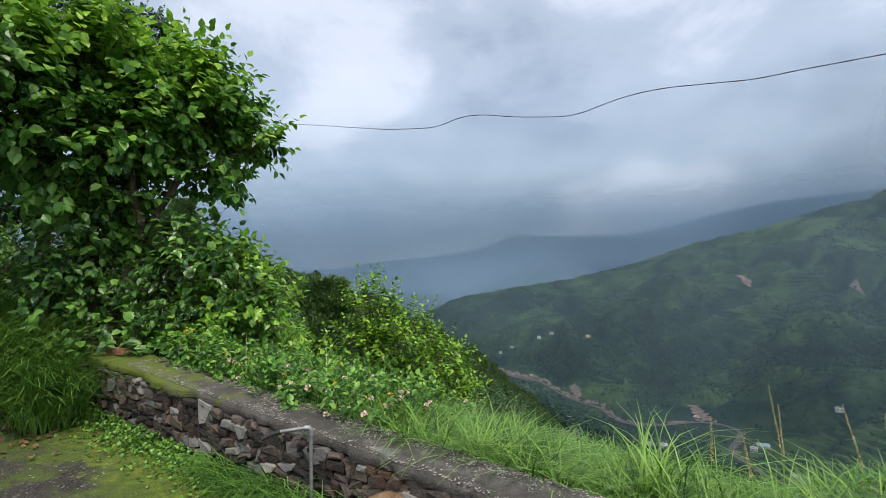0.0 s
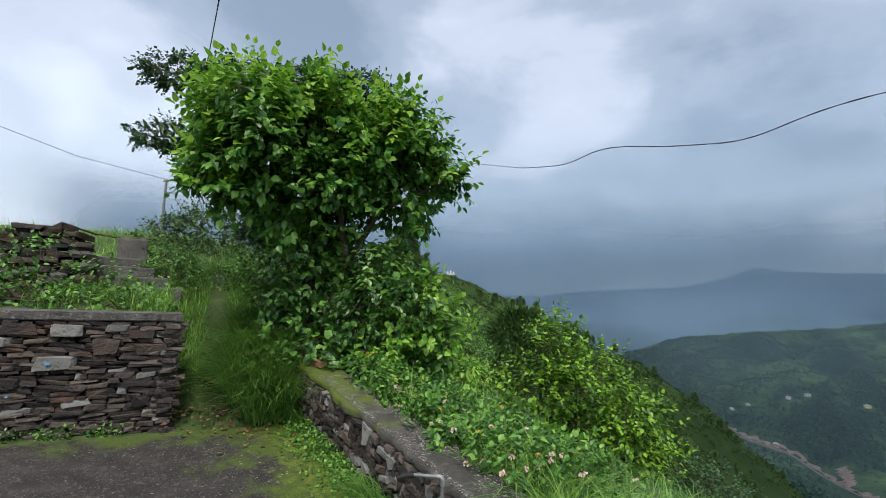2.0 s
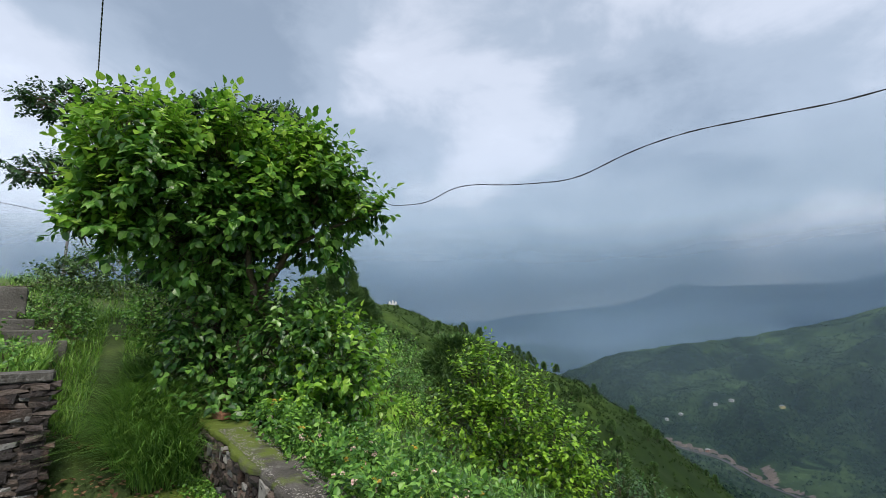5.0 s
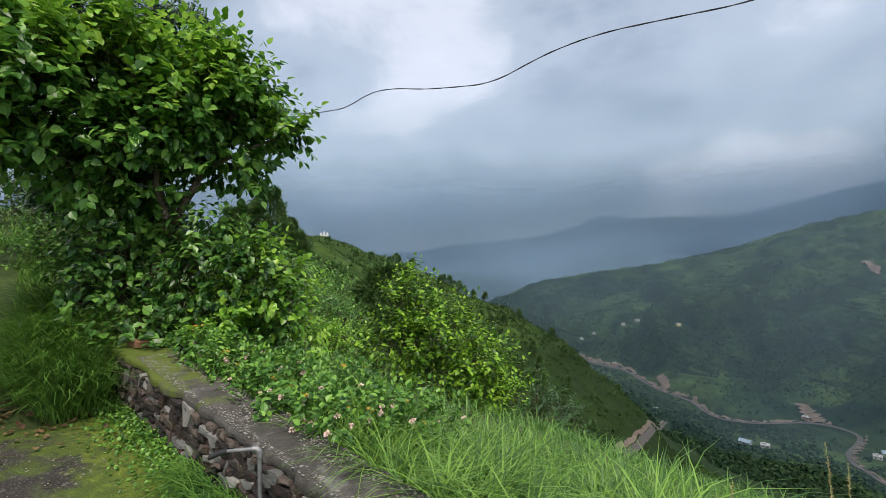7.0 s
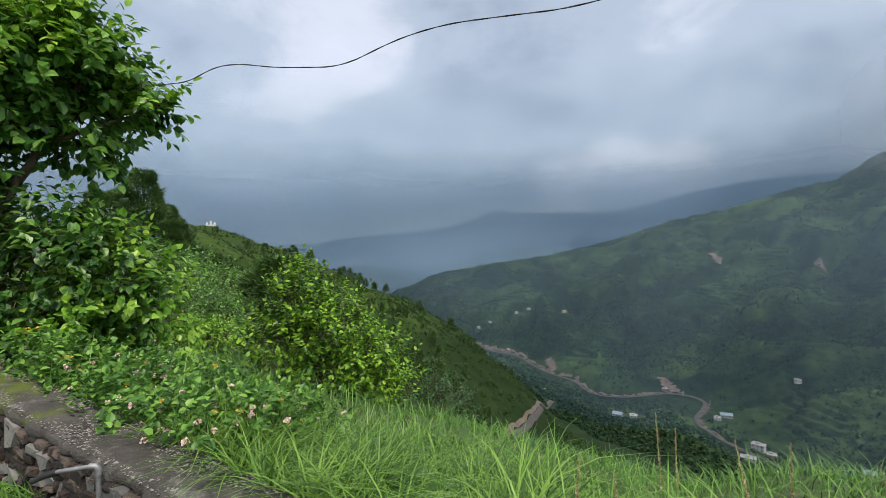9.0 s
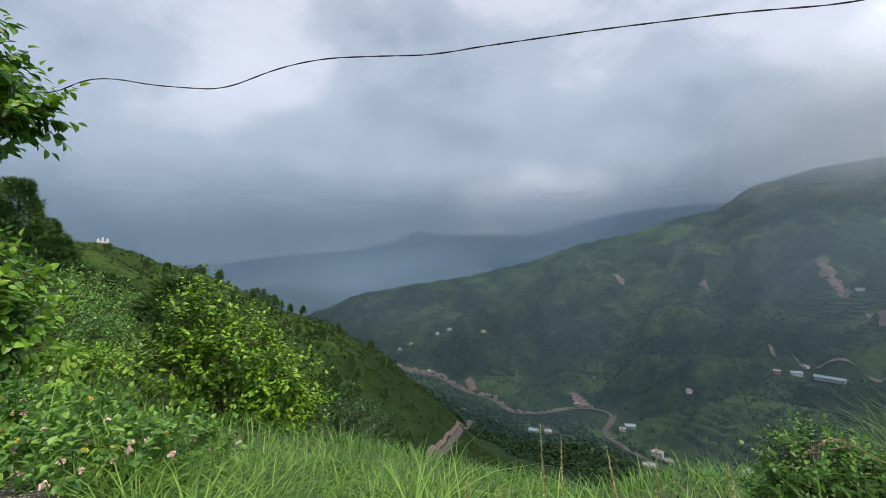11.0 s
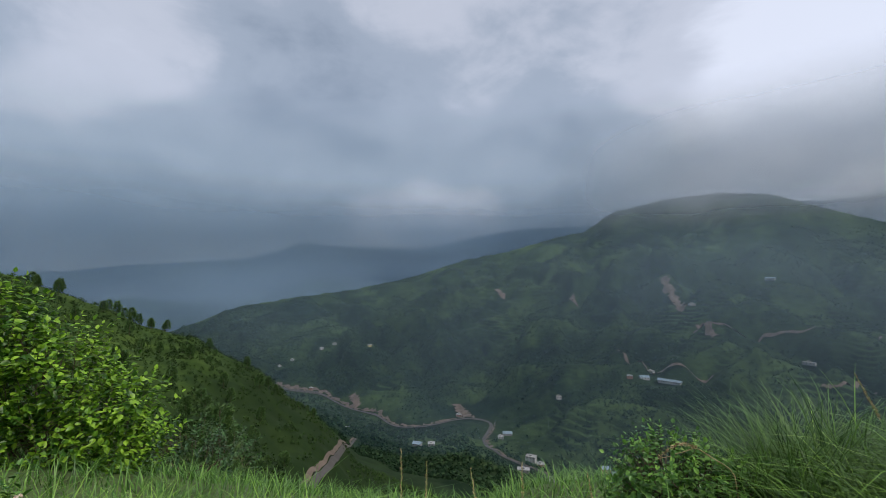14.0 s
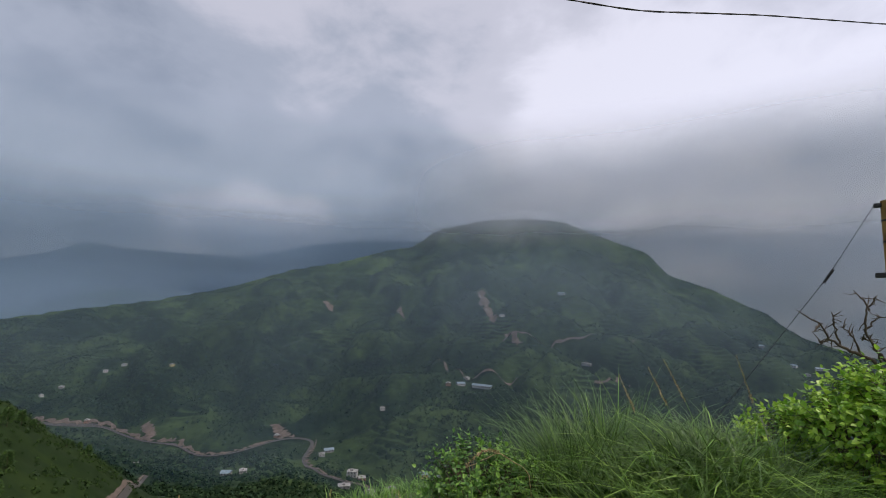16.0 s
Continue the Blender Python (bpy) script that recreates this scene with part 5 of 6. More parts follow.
def house(at, size, rz, wall, roof, label, storeys=1, hip=False):
    w, d, h = size
    ob = thing("house", label, "house", (at[0], at[1], at[2] - 1.0), rz, group="valley houses")
    H = 1.0 + h * storeys
    part("wall", box(bmesh.new(), (-w / 2, -d / 2, 0), (w / 2, d / 2, H)), wall, ob)
    bm = bmesh.new()
    if hip:
        v = [bm.verts.new(c) for c in ((-w * 0.54, -d * 0.58, H - 0.1), (w * 0.54, -d * 0.58, H - 0.1), (w * 0.54, d * 0.58, H - 0.1), (-w * 0.54, d * 0.58, H - 0.1), (-w * 0.54, 0, H + d * 0.28), (w * 0.54, 0, H + d * 0.28))]
        for f in ((0, 1, 5, 4), (2, 3, 4, 5), (1, 2, 5), (3, 0, 4), (0, 3, 2, 1)):
            bm.faces.new([v[i] for i in f])
        bmesh.ops.recalc_face_normals(bm, faces=bm.faces)
    else:
        box(bm, (-w * 0.53, -d * 0.55, H), (w * 0.53, d * 0.55, H + 0.25))
        box(bm, (-w * 0.2, -d * 0.2, H + 0.25), (w * 0.1, d * 0.2, H + 1.6))
    part("roof", bm, roof, ob)
    n = max(2, int(w / 3))
    for s in range(storeys):
        for k in range(n):
            x = -w / 2 + (k + 0.5) * w / n
            z = 1.0 + h * s + 1.0
            win = part("window", box(bmesh.new(), (x - 0.5, -d / 2 - 0.06, z), (x + 0.5, -d / 2 + 0.05, z + 1.2)), DARK_OPENING, ob)
            part("sill", box(bmesh.new(), (x - 0.62, -d / 2 - 0.14, z - 0.12), (x + 0.62, -d / 2 + 0.05, z)), GREY_ROOF, win)
    CLEAR.append((at[0], at[1], max(w, d) * 0.9 + 3))
    return ob


for az, el, w, st, wall, roof, hip, lab in (
    (35.2, -20.5, 11, 2, WHITE_WALL, GREY_ROOF, False, "white two-storey house by the valley road"), (36.3, -20.9, 8, 1, PINK_WALL, GREY_ROOF, False, "red-washed house by the valley road"),
    (34.3, -21.6, 12, 1, GREY_WALL, GREY_ROOF, False, "grey flat-roofed house by the valley road"), (39.8, -22.4, 9, 2, YELLOW_WALL, GREY_ROOF, False, "buff two-storey house in the village"),
    (41.3, -22.8, 8, 1, WHITE_WALL, BLUE_ROOF, True, "white house with a blue roof in the village"), (37.3, -23.2, 9, 1, WHITE_WALL, GREY_ROOF, False, "low white house in the village"),
    (43.6, -20.7, 9, 1, YELLOW_WALL, BLUE_ROOF, True, "yellow house with a blue roof in the village"), (44.9, -21.1, 12, 1, WHITE_WALL, BLUE_ROOF, True, "long house with a blue roof in the village"),
    (32.4, -17.9, 12, 1, GREY_WALL, BLUE_ROOF, True, "house with a blue-grey roof above the bend"), (31.6, -18.3, 7, 1, WHITE_WALL, GREY_ROOF, False, "small white house above the bend"),
    (21.5, -19.2, 10, 1, GREY_WALL, BLUE_ROOF, True, "low sheds below the road"), (23.2, -19.2, 8, 1, GREY_WALL, GREY_ROOF, False, "low sheds below the road"),
    (26.6, -16.0, 8, 1, PINK_WALL, GREY_ROOF, False, "small house beside the road"), (13.0, -17.2, 6, 1, PINK_WALL, GREY_ROOF, False, "small house below the road"), (8.8, -12.6, 7, 1, PINK_WALL, GREY_ROOF, False, "small house above the road"),
    (9.9, -8.1, 8, 1, WHITE_WALL, GREY_ROOF, False, "small white farmhouse on the terraces"), (11.4, -7.6, 8, 1, WHITE_WALL, GREY_ROOF, False, "small white farmhouse on the terraces"), (15.6, -7.9, 8, 1, YELLOW_WALL, GREY_ROOF, False, "small yellow farmhouse on the terraces"), (6.6, -9.3, 7, 1, GREY_WALL, GREY_ROOF, False, "small farmhouse on the terraces"), (5.2, -9.9, 6, 1, WHITE_WALL, GREY_ROOF, False, "small farmhouse on the terraces"),
    (50.5, -11.0, 30, 1, WHITE_WALL, BLUE_ROOF, True, "long building with a blue roof on the terraces"), (47.9, -10.8, 13, 1, WHITE_WALL, BLUE_ROOF, True, "blue-roofed building on the terraces"), (46.4, -10.8, 8, 1, PINK_WALL, GREY_ROOF, False, "small pink house on the terraces"), (48.6, -10.1, 9, 1, WHITE_WALL, GREY_ROOF, False, "white house on the terraces"),
    (62.8, -7.9, 16, 1, WHITE_WALL, GREY_ROOF, False, "white house on the mountain side"), (52.9, -2.5, 10, 1, WHITE_WALL, GREY_ROOF, False, "white house high on the mountain"), (60.0, 0.2, 16, 1, WHITE_WALL, BLUE_ROOF, True, "white house high on the mountain"), (38.5, -13.6, 7, 1, WHITE_WALL, GREY_ROOF, False, "small white house on the terraces"),
    (82.5, -6.5, 12, 1, WHITE_WALL, BLUE_ROOF, True, "blue-roofed house in the far village"), (84.5, -6.6, 14, 1, WHITE_WALL, BLUE_ROOF, True, "blue-roofed house in the far village"), (86.0, -7.0, 10, 1, YELLOW_WALL, GREY_ROOF, False, "yellow house in the far village"), (83.6, -7.2, 9, 1, WHITE_WALL, GREY_ROOF, False, "white house in the far village"), (80.0, -4.8, 9, 1, GREY_WALL, BLUE_ROOF, True, "house on the far terraces"),
):
    p = on_slope(az, el, 440)
    house(p, (w * 0.9, min(w * 0.9, 7.0), 2.8), -az + random.uniform(-25, 25), wall, roof, lab, st, hip)

# the little white shrine on the hill top
sp = at_az(-25.9, 392)
shrine = thing("shrine", "small white hilltop shrine with three domed turrets", "shrine", (sp[0], sp[1], sp[2] - 0.3), 25)
part("base", box(bmesh.new(), (-4.5, -2, 0), (4.5, 2, 1.6), 0.1), WHITE_WALL, shrine)
for x, h in ((-3.2, 3.2), (0, 4.6), (3.2, 3.2)):
    bm = bmesh.new()
    box(bm, (x - 1.0, -1.0, 1.6), (x + 1.0, 1.0, h), 0.08)
    g = bmesh.ops.create_cone(bm, cap_ends=True, segments=12, radius1=0.95, radius2=0.12, depth=1.8)
    bmesh.ops.translate(bm, verts=g["verts"], vec=(x, 0, h + 0.9))
    part("turret", bm, WHITE_WALL, shrine)
shrine.scale = (0.8, 0.8, 0.68)
CLEAR.append((sp[0], sp[1], 16))

# ---------------------------------------------------------------- steps, dry stone wall and block on the left
steps = thing("garden_steps", "four rough concrete steps up the bank", "steps", kind="structure")
for k in range(4):
    az, r = -60.6 - 1.25 * k, 8.7 + 0.17 * k
    x, y = CX + r * math.sin(radians(az)), CY + r * math.cos(radians(az))
    top = 1.485 + 0.155 * k
    bm = box(bmesh.new(), (-0.34, -0.2, -0.5), (0.34, 0.3, 0), 0.02, 0.012)
    ob = part("step", bm, CONCRETE, steps)
    ob.matrix_world = pose(x, y, top, 0, 0, -az + 4)
x, y = CX + 9.45 * math.sin(radians(-62.9)), CY + 9.45 * math.cos(radians(-62.9))
bm = box(bmesh.new(), (-0.21, -0.18, 0), (0.21, 0.18, 0.70), 0.03, 0.02)
blk = part("concrete_block", bm, CONCRETE)
blk.matrix_world = pose(x, y, float(ground_z(x, y)) + 0.0, 0, 0, 62)
blk.location.z = 1.58
tagged(blk, "weathered concrete block at the top of the steps", "block")
ruin = thing("dry_stone_wall", "ruined dry stone wall of loose brown slabs on the bank", "wall", kind="structure")
RA, RD = np.array([-7.0, 4.35]), unit(np.array([-0.36, -0.93]))


def on_ruin(s, z, out):
    p = RA + RD * s + np.array([-0.93, 0.36]) * (0.06 - out)
    return pose(p[0], p[1], z, 0, 0, math.degrees(math.atan2(RD[1], RD[0])))


for layer in range(2):
    lay_stones(ruin, 3.2, lambda s: 1.25, lambda s: 2.16 + 0.16 * min(1, s) + 0.12 * math.sin(s * 5), lambda s, z, out: on_ruin(s, z, out * 2 - 0.2 * layer), (0.05, 0.11), (0.12, 0.34), 0.08, 0.004)
for k in range(14):
    ob = new("stone", random.choice(STONES))
    ob.parent = ruin
    ob.matrix_world = on_ruin(0.1 + k * 0.22, 2.11 + 0.16 * min(1, 0.1 + k * 0.22) + 0.12 * math.sin((0.1 + k * 0.22) * 5) + random.uniform(-0.02, 0.03), -0.08) @ pose(0, 0, 0, random.uniform(-12, 12), random.uniform(-14, 14), random.uniform(-30, 30)) @ Matrix.Diagonal((random.uniform(0.18, 0.36), 0.24, random.uniform(0.06, 0.13), 1))
stick = part_np("fallen_branch", *limb([(-7.15, 4.0, 2.36), (-7.4, 4.6, 2.28), (-7.6, 5.1, 2.30), (-7.7, 5.6, 2.34)], 0.016, 0.008, 6, 0.01), BARK, smooth=True)
tagged(stick, "thin dark branch lying over wall and block", "branch")

# ---------------------------------------------------------------- poles and wires
PT = np.array([-22.8, 14.9, 7.0])
gp = float(ground_z(PT[0], PT[1]))
pole = thing("utility_pole", "slender grey steel utility pole on the hillside", "pole")
part_np("post", *tube([(PT[0], PT[1], gp - 0.5), (PT[0], PT[1], PT[2])], 0.075, 0.055, 10), POLE_STEEL, pole, smooth=True)
part("bracket", box(bmesh.new(), (PT[0] - 0.25, PT[1] - 0.04, PT[2] - 0.12), (PT[0] + 0.25, PT[1] + 0.04, PT[2] - 0.04), 0.01), POLE_STEEL, pole)


def twisted(name, pts, r, pitch, label, wob=0.0, twist=True):
    p = np.asarray(pts, float)
    seg = np.linalg.norm(np.diff(p, axis=0), axis=1)
    s = np.concatenate([[0], np.cumsum(seg)])
    n = int(min(1400, max(40, s[-1] / 0.03)))
    t = np.linspace(0, s[-1], n)
    # smooth curve through the points
    q = np.stack([np.interp(t, s, p[:, i]) for i in range(3)], -1)
    k = 2
    pad = np.pad(q, ((k, k), (0, 0)), mode="edge")
    ker = np.ones(2 * k + 1) / (2 * k + 1)
    q = np.stack([np.convolve(pad[:, i], ker, "valid") for i in range(3)], -1)
    q[:, 2] += wob * (fbm(t * 1.6, t * 0 + 3.3, 3, 4) * 1.6)
    ob = thing(name, label, "wire")
    for j in range(2 if twist else 1):
        a = t / pitch * 2 * np.pi + j * np.pi
        off = np.stack([0.62 * np.cos(a), 0.78 * np.cos(a), np.sin(a)], -1) * r * (0.7 if twist else 0.0)
        part_np("strand", *tube(q + off, r, r, 5), CABLE, ob, smooth=True)
    return ob


twisted("service_wire", [PT + (0.1, 0, -0.1), (-14, 11.0, 5.2), (-4.6, 7.6, 4.0), (-2.3, 6.5, 3.55), (-0.68, 4.0, 2.63), (-0.28, 3.38, 2.40), (0.02, 2.92, 2.23), (0.21, 2.72, 2.165), (0.32, 2.66, 2.15), (0.43, 2.61, 2.185), (0.56, 2.55, 2.17), (0.66, 2.51, 2.14), (0.80, 2.44, 2.11), (0.93, 2.38, 2.088), (1.02, 2.34, 2.11), (1.11, 2.30, 2.135), (1.25, 2.23, 2.143), (1.42, 2.15, 2.125), (1.56, 2.085, 2.108), (1.62, 2.06, 2.116), (1.94, 1.91, 2.12), (2.22, 1.78, 2.117), (2.42, 1.69, 2.105), (2.68, 1.56, 2.13), (3.06, 1.39, 2.225), (3.56, 1.16, 2.33), (7.0, -0.4, 3.1)], 0.0013, 0.17, "black twisted two-strand service wire overhead", 0.0)
twisted("overhead_wire", [PT, (-16, 11.2, 5.9), (-9, 7.1, 5.2), (-5.6, 4.9, 4.9), (-3.47, 3.55, 4.82), (0.5, 1.2, 5.0), (5, -1.5, 5.4)], 0.005, 0.2, "black twisted wire running overhead to the pole", 0.04)
twisted("overhead_wire", [PT, (-24.2, 11.5, 7.35), (-25.1, 8.87, 8.0), (-28, 1.0, 9.6)], 0.012, 0.2, "thin wire running from the pole across the hill", 0.0, False)
twisted("overhead_wire", [PT - (0, 0, 0.2), (-20.9, 14.9, 5.2), (-18.0, 15.0, 3.2)], 0.012, 0.2, "thin stay wire of the hillside pole", 0.0, False)

rp = thing("rusted_pole", "rusty yellow steel pole with a bracket in the bushes", "pole")
PX, PY = 6.15, 1.185
part_np("post", *tube([(PX, PY, -0.3), (PX, PY, 1.2), (PX, PY, 2.20)], 0.036, 0.036, 12), POLE_RUST, rp, smooth=True)
part("bracket", box(bmesh.new(), (PX - 0.02, PY + 0.02, 2.155), (PX + 0.02, PY + 0.072, 2.185), 0.005), BLACK, rp)
for z in (2.05, 1.9, 1.68, 1.2):
    part_np("band", *tube([(PX, PY, z), (PX, PY, z + 0.014)], 0.040, 0.040, 12), BLACK, rp, smooth=True)
part("lug", box(bmesh.new(), (PX - 0.03, PY - 0.02, 1.655), (PX + 0.03, PY + 0.09, 1.69), 0.005), BLACK, rp)
stay = thing("stay_wire", "taut stay wire with a dark insulator from the rusted pole", "wire")
part_np("wire", *tube([(PX, PY + 0.07, 2.17), (6.16, 1.54, 1.66), (6.1, 2.05, 0.89), (6.05, 2.5, 0.2)], 0.0022, 0.0022, 6), CABLE, stay, smooth=True)
part_np("insulator", *tube([(6.165, 1.50, 1.72), (6.16, 1.52, 1.69), (6.16, 1.545, 1.65), (6.155, 1.56, 1.62)], 0.011, 0.009, 8), BLACK, stay, smooth=True)
thorn = thing("bare_branch", "leafless dark thorny branch beside the rusted pole", "branch")
THORN_LIMBS = [
    (0.016, [(6.1, 1.1, 0.4), (6.0, 1.23, 1.0), (5.96, 1.33, 1.1), (5.92, 1.44, 1.16), (5.88, 1.53, 1.22), (5.84, 1.57, 1.33), (5.8, 1.69, 1.42)]),
    (0.013, [(6.1, 1.1, 0.4), (6.0, 1.23, 1.06), (5.96, 1.29, 1.16), (5.92, 1.34, 1.29), (5.88, 1.32, 1.46), (5.84, 1.38, 1.56)]),
    (0.008, [(6.0, 1.48, 1.17), (5.96, 1.5, 1.31), (5.92, 1.51, 1.41)]),
    (0.008, [(6.0, 1.37, 1.11), (5.96, 1.41, 1.26), (5.92, 1.46, 1.31)]),
    (0.008, [(6.0, 1.32, 1.43), (5.96, 1.28, 1.51)]),
    (0.008, [(6.0, 1.35, 1.29), (5.96, 1.26, 1.39)]),
    (0.008, [(6.0, 1.54, 1.21), (5.96, 1.59, 1.19)]),
    (0.008, [(6.0, 1.27, 1.08), (5.96, 1.32, 1.23), (5.92, 1.37, 1.24)]),
    (0.008, [(6.0, 1.59, 1.33), (5.96, 1.61, 1.27)]),
]
for r, pts in THORN_LIMBS:
    part_np("limb", *limb(pts, r, 0.003, 6, 0.012), BARK, thorn, smooth=True)
    p = np.array(pts)
    for k in range(3 * len(pts)):
        t = rng.uniform(0.8, len(pts) - 1)
        b = np.array([np.interp(t, np.arange(len(pts)), p[:, i]) for i in range(3)])
        e = b + np.array([rng.normal(0, 0.03), rng.normal(0, 0.035), rng.normal(0.01, 0.035)])
        part_np("thorn", *limb([b, (b + e) / 2 + rng.normal(0, 0.004, 3), e], 0.004, 0.0015, 5, 0.0), BARK, thorn, smooth=True)

# ---------------------------------------------------------------- water pipe by the parapet
tap = thing("water_pipe", "grey standing water pipe with an elbow and black nozzle", "pipe")
tx, ty = -0.60, 3.42
part_np("riser", *tube([(tx, ty, -0.25), (tx, ty, 0.1), (tx, ty, 0.375)], 0.0125, 0.0125, 12), PIPE, tap, smooth=True)
part_np("elbow", *tube([(tx, ty, 0.35), (tx, ty, 0.385), (tx - 0.012, ty - 0.002, 0.40), (tx - 0.04, ty - 0.006, 0.40)], 0.0175, 0.0175, 12), PIPE, tap, smooth=True)
part_np("arm", *tube([(tx - 0.03, ty - 0.005, 0.40), (tx - 0.20, ty - 0.03, 0.385)], 0.0125, 0.0125, 12), PIPE, tap, smooth=True)
part_np("nozzle", *tube([(tx - 0.19, ty - 0.028, 0.386), (tx - 0.25, ty - 0.036, 0.372), (tx - 0.31, ty - 0.045, 0.345)], 0.02, 0.015, 10), BLACK, tap, "black plastic nozzle", smooth=True)

bx, by = par(-5.35, 0.16)
brick = part("brick", box(bmesh.new(), (-0.115, -0.055, 0), (0.115, 0.055, 0.07), 0.008, 0.003), BRICK)
brick.matrix_world = pose(bx, by, float(par_top(-5.35)) + 0.006, 0, 0, turn + 12)
tagged(brick, "old red brick lying on the mossy parapet end", "brick")

rock = new("rock", STONES[3].copy())
rock.data.materials.clear()
rock.data.materials.append(ROCK)
rx, ry = par(-1.62, -0.02)
rock.matrix_world = pose(rx, ry, -0.06, 12, -14, turn + 10) @ Matrix.Diagonal((0.34, 0.24, 0.24, 1))
tagged(rock, "orange-brown rock lying at the parapet foot", "rock")

# ---------------------------------------------------------------- grass and weeds
def grass(name, label, pos, h, width, mat, bend=(0.25, 0.9), lean=(0, 0, 0, 0.0), category="grass", seg=4):
    n = len(pos)
    hh = rng.uniform(*h, n) * rng.uniform(0.75, 1.15, n)
    if name == "grass_strip":
        hh *= np.clip(0.95 + 1.5 * fbm(pos[:, 0] * 2.6, pos[:, 1] * 2.6, 3, 61), 0.45, 1.35)
    v, f = blades(pos, hh, lean, rng.uniform(*bend, n), rng.uniform(*width, n), seg)
    return tagged(part_np(name, v, f, mat, None, label, "stuff"), category=category)


def scatter(n, s_rng, q_rng, dz=0.0):
    s, q = rng.uniform(*s_rng, n), rng.uniform(*q_rng, n)
    x, y = par(s, q)
    return np.stack([x, y, ground_z(x, y) - 0.02 + dz], -1)


def tuft(x, y, n, r, z=None):
    a, d = rng.uniform(0, 6.283, n), r * np.sqrt(rng.uniform(0, 1, n))
    px, py = x + d * np.cos(a), y + d * np.sin(a)
    return np.stack([px, py, (ground_z(px, py) if z is None else np.full(n, z)) - 0.02], -1)


grass("grass_strip", "long bright grass behind the parapet", scatter(3600, (-2.6, -0.7), (0.40, 1.25)), (0.22, 0.52), (0.006, 0.013), GRASS, (0.5, 1.1))
grass("grass_strip", "shorter bright grass behind the parapet", scatter(4200, (-1.0, 1.8), (0.42, 1.3)), (0.06, 0.16), (0.005, 0.010), GRASS, (0.4, 1.1))
grass("grass_strip", "tall wispy bright grass past the parapet end", scatter(900, (1.1, 2.9), (0.5, 1.6)), (0.35, 0.7), (0.004, 0.009), GRASS, (0.5, 1.1))
grass("grass_strip", "tall broad arching blades at the brow of the slope", scatter(700, (-0.4, 1.5), (0.9, 1.8)), (0.35, 0.75), (0.008, 0.015), GRASS, (0.5, 1.2))
grass("grass_strip", "rough bright grass along the edge of the drop", scatter(4200, (-0.2, 3.2), (0.1, 2.2)), (0.07, 0.17), (0.005, 0.010), GRASS_DEEP)
grass("grass_strip", "grass among the lantana", scatter(900, (-4.6, -2.0), (0.45, 2.2)), (0.35, 0.7), (0.006, 0.011), GRASS)
grass("grass_strip", "long rank grass on the brow below the parapet", scatter(6500, (-2.4, 0.7), (1.0, 3.4)), (0.16, 0.36), (0.006, 0.013), GRASS, (0.4, 1.1))
grass("slope_grass", "rough grass on the slope below", scatter(7000, (-9, 4), (1.8, 9.0)), (0.2, 0.5), (0.008, 0.018), GRASS_DARK, seg=3)
x, y = np.concatenate([rng.uniform(-13, -4.3, 9000), rng.uniform(-8, -4.2, 12000)]), np.concatenate([rng.uniform(3.2, 11, 9000), rng.uniform(4.0, 7.5, 12000)])
ok = ((x - WA[0]) * WB[0] + (y - WA[1]) * WB[1] > 0.5) & ~((np.abs((x + 4.6) * 0.6 + (y - 4.75) * 0.8) < 0.14) & (x > -7.5))
x, y = x[ok], y[ok]
grass("hillside_grass", "short bright grass on the bank above the path", np.stack([x, y, ground_z(x, y) - 0.02], -1), (0.12, 0.36), (0.006, 0.013), GRASS_PALE, seg=3)
pos = np.concatenate([tuft(px, py, 560, 0.3) for px, py in ((-3.95, 4.75), (-4.2, 4.95), (-3.75, 4.95), (-4.5, 5.2), (-4.1, 5.2), (-3.6, 4.75), (-4.6, 5.5), (-4.3, 5.5), (-5.0, 5.8), (-4.8, 6.3))])
grass("tall_tussock", "bright outer blades of the tussock beside the path", pos[::5], (0.6, 1.05), (0.006, 0.012), GRASS_PALE, (0.6, 1.0), (0.1, -0.9, 0, 0.35))
grass("tall_tussock", "tall arching grass tussock beside the path", pos, (0.5, 0.95), (0.006, 0.012), GRASS_DARK, (0.6, 1.0), (0.0, -0.9, 0, 0.4))
pos = np.concatenate([tuft(*par(s, -0.1), 170, 0.16, float(terrace_z(*par(s, -0.1)))) for s in (-2.75, -2.55, -2.3, -2.05, -1.9, -1.6, -1.35, -1.2, -3.2, -5.3, -5.6)])
grass("wall_foot_grass", "arching grass growing from the foot of the parapet", pos, (0.2, 0.5), (0.005, 0.010), GRASS_DARK, (0.6, 1.2), (-0.5, -0.85, 0, 0.4))
# small creeping weeds along the wall foot
s, q = rng.uniform(-5.5, -1.5, 3800), -np.abs(rng.normal(0.0, 0.17, 3800))
x, y = par(s, q)
p = np.stack([x, y, terrace_z(x, y) + rng.uniform(0.01, 0.11, 3800) * np.exp(q * 2)], -1)
v, f = leaves(p, rng.normal(size=(3800, 3)) + (0, 0, 0.3), rng.normal(0, 0.35, (3800, 3)) + (0, 0, 1), rng.uniform(0.018, 0.04, 3800), 1.3)
tagged(part_np("creeping_weeds", v, f, LEAF_LANTANA, None, "low bright green clover-like weeds at the wall foot", "stuff"), category="weeds")
p = np.concatenate([tuft(*(WA + WD * s - WB * 0.08), 150, 0.16, 0.02) for s in (0.55, 0.95, 1.3, 1.7)])
p[:, 2] += rng.uniform(0, 0.16, len(p))
v, f = leaves(p, rng.normal(size=(len(p), 3)) + (0, 0, 0.4), rng.normal(0, 0.4, (len(p), 3)) + (0, 0, 1), rng.uniform(0.02, 0.045, len(p)), 0.9)
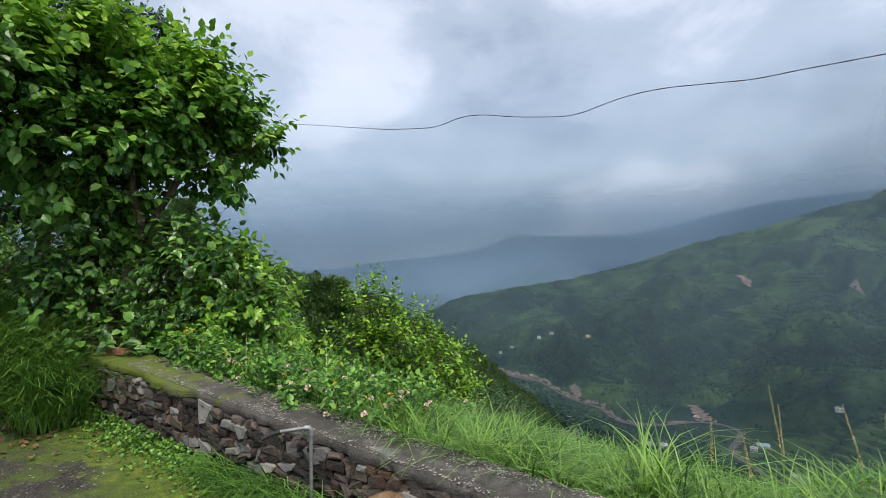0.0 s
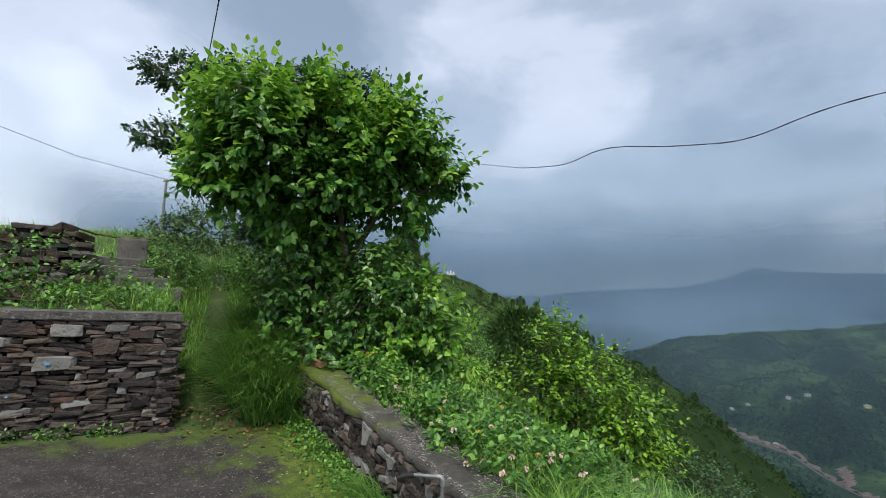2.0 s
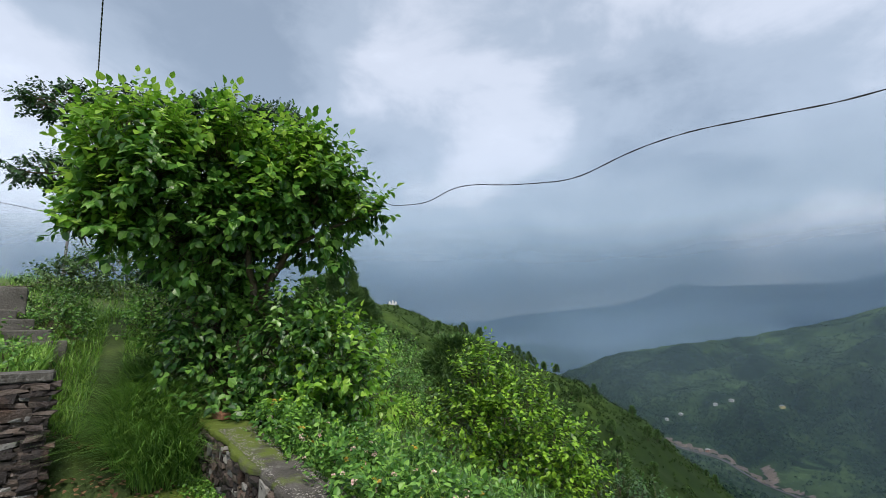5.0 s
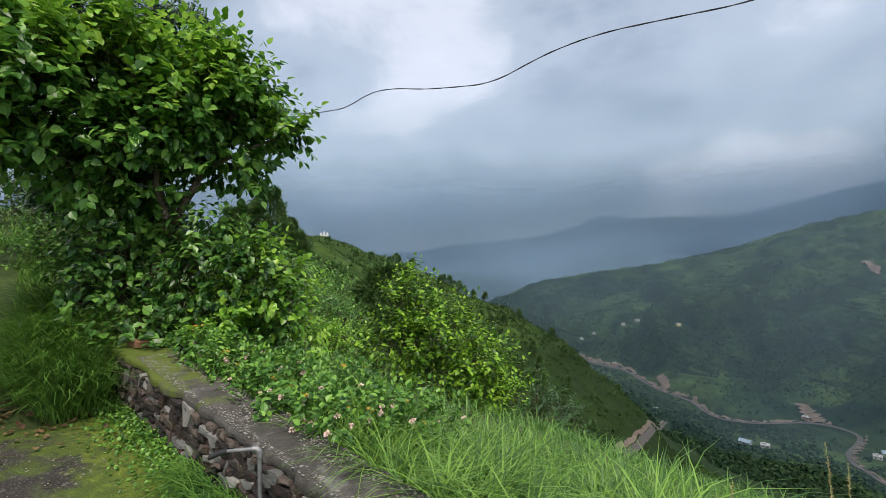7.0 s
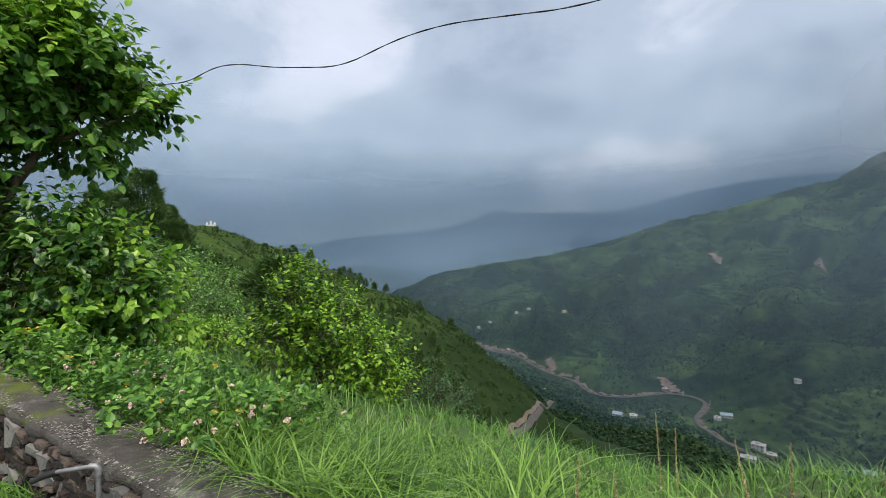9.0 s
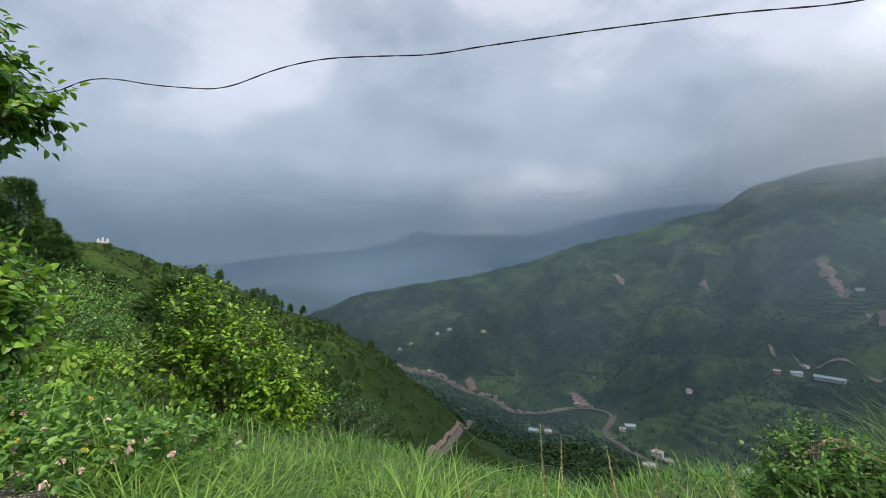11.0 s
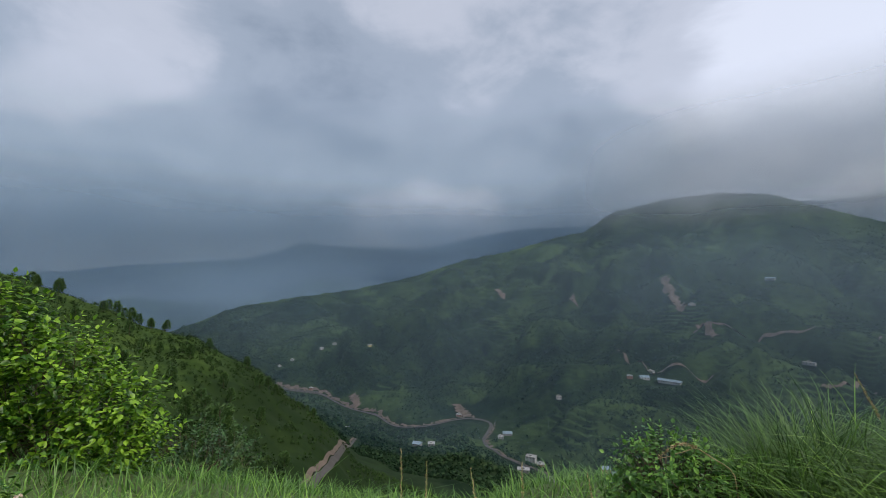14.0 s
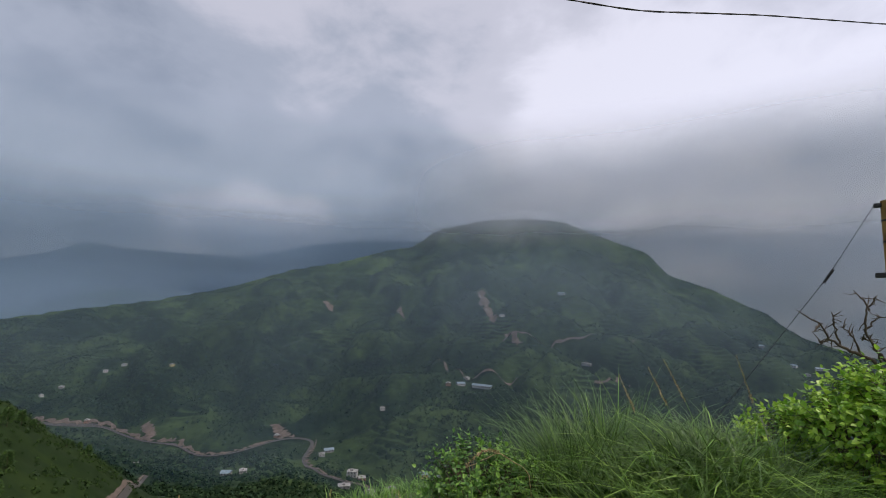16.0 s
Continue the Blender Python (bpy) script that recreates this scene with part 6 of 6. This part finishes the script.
tagged(part_np("wall_weeds", v, f, LEAF, None, "small weeds at the foot of the retaining wall", "stuff"), category="weeds")
n = 220
x, y = rng.normal(-3.85, 0.35, n), rng.normal(4.35, 0.3, n)
v, f = leaves(np.stack([x, y, ground_z(x, y) + 0.03], -1), rng.normal(size=(n, 3)) * (1, 1, 0.2), rng.normal(0, 0.3, (n, 3)) + (0, 0, 1), rng.uniform(0.03, 0.07, n))
tagged(part_np("leaf_litter", v, f, LITTER, None, "dry brown fallen leaves on the path", "stuff"), category="leaves")

# right-hand bank: bush, tall grass, bright leaves under the pole
gz = float(ground_z(4.07, 3.2))
bush("bank_bush", "bright green bush with small leaves at the edge of the bank", [(4.07, 3.22, 0.2, 0.24, 0.24, 0.24), (4.22, 3.02, 0.14, 0.24, 0.24, 0.22), (4.0, 3.2, -0.05, 0.3, 0.28, 0.28)], 900, 0.16, 0.04, 9, LEAF_LANTANA, 6, foot=(4.07, 3.2, gz), up=0.9)
pos = np.concatenate([tuft(px, py, 520, 0.3) for px, py in ((4.75, 3.05), (4.95, 2.8), (4.6, 2.85))])
grass("tall_grass_clump", "dense fine-bladed grass clump on the bank", pos, (0.5, 0.95), (0.004, 0.007), GRASS_DEEP, (0.2, 0.8))
grass("tall_grass_clump", "paler outer blades of the grass clump", pos[::8], (0.55, 1.0), (0.004, 0.007), GRASS_PALE, (0.2, 0.9))
pos = np.concatenate([tuft(px, py, 520, 0.35) for px, py in ((4.3, 2.4), (4.6, 2.1), (4.4, 1.8), (4.9, 1.9), (5.2, 2.3), (4.7, 1.5), (5.3, 1.7), (4.0, 2.1), (4.1, 1.8), (4.9, 1.1), (5.4, 1.2))])
grass("bank_grass", "long arching grass on the bank", pos, (0.35, 0.7), (0.005, 0.010), GRASS_DEEP, (0.4, 1.0), (-0.1, 0.3, 0, 0.15))
grass("bank_grass", "broad pale arching blades on the bank", pos[::6], (0.4, 0.8), (0.007, 0.013), GRASS_PALE, (0.6, 1.2), (-0.1, 0.3, 0, 0.15))
bush("bank_bush", "bright leafy bush under the rusted pole", [(5.5, 1.35, 0.66, 0.3, 0.28, 0.24), (5.65, 0.95, 0.7, 0.35, 0.3, 0.26), (5.6, 1.7, 0.5, 0.3, 0.25, 0.2), (5.55, 1.15, 0.85, 0.3, 0.3, 0.2)], 1500, 0.15, 0.045, 10, LEAF_BRIGHT, 5, foot=(5.6, 1.3, float(ground_z(5.6, 1.3))))


def seed_head(base, tip, n, size, mat=STRAW):
    """A grass stalk with a dry seed spike at its end."""
    b, t = np.array(base, float), np.array(tip, float)
    ob = thing("seed_stalk", "dry straw-coloured grass seed spike on a thin stalk", "grass stalk", group="seed stalks")
    mid = b * 0.4 + t * 0.6 + (0.02, 0.0, 0.02)
    part_np("stalk", *tube([b, mid * 0.5 + b * 0.5, mid, t], 0.0022, 0.001, 5), GRASS, ob, smooth=True)
    k = np.linspace(0.0, 1, n)
    c = mid + (t - mid) * k[:, None]
    d = unit(rng.normal(size=(n, 3)) + (t - mid) * 3)
    v, f = leaves(c, d, rng.normal(size=(n, 3)), size * (1.15 - 0.5 * k), 0.9)
    part_np("spike", v, f, STRAW, ob)
    return ob


for bx, by, tx, ty, tz in ((2.5, 3.5, 2.63, 3.69, 0.42), (3.0, 3.3, 3.12, 3.42, 0.43), (2.2, 3.0, 2.35, 3.35, 0.64), (2.6, 2.9, 2.64, 3.15, 0.57), (1.75, 3.05, 1.9, 3.2, 0.5), (3.4, 3.1, 3.5, 3.3, 0.35), (1.95, 2.9, 2.05, 3.15, 0.42), (5.1, 2.2, 5.05, 2.45, 1.0), (5.3, 2.1, 5.2, 2.4, 1.05), (5.0, 2.4, 4.9, 2.6, 0.95), (5.5, 1.8, 5.45, 2.0, 1.1)):
    seed_head((bx, by, float(ground_z(bx, by))), (tx, ty, tz), 110, 0.013)
for pts in ([(4.1, 2.75, 0.0), (4.15, 2.85, 0.42), (4.05, 3.0, 0.52), (3.9, 3.15, 0.42)], [(3.7, 2.5, -0.1), (3.75, 2.6, 0.3), (3.65, 2.7, 0.38), (3.5, 2.75, 0.3)]):
    ob = thing("bent_seed_stalk", "bent reddish-brown grass head hanging over", "grass stalk", group="seed stalks")
    part_np("stalk", *limb(pts, 0.004, 0.002, 5, 0.003), STRAW, ob, smooth=True)
    c = np.array([np.array(pts[2]) * (1 - k) + np.array(pts[3]) * k + (0, 0, 0.05 * math.sin(3.14 * k)) for k in np.linspace(0, 1, 120)])
    v, f = leaves(c, rng.normal(size=(120, 3)), rng.normal(size=(120, 3)), np.full(120, 0.016), 0.8)
    part_np("spike", v, f, STRAW, ob)


woods("scrub_cover", "dense green scrub over the near spur", -45, 4, spur_r, 17000, (0.9, 2.8), WOOD_NEAR, 26, 0.13)
woods("grass_cover", "rough bright grass and bracken over the near spur", -45, 2, spur_r, 24000, (0.35, 0.9), WOOD_GRASS, 10, 0.2)
woods("wood_cover", "dark trees over the far end of the spur", -6, 26, spur_r, 11000, (1.3, 3.6), WOOD_NEAR, 24, 0.14)
woods("forest_cover", "dark forest over the facing mountain", -10, 100, opp_r, 190000, (2.5, 6.0), WOOD_FAR, 6, 0.22)
woods("valley_cover", "trees and field hedges on the valley floor", 0, 60, floor_r, 9000, (2.5, 6.5), WOOD_FAR, 8)
far_r = lambda az, t: 2980 - 60 * t
woods("ridge_trees", "row of trees on the far misty ridge", 60, 100, far_r, 1500, (14, 26), WOOD_FAR, 8)
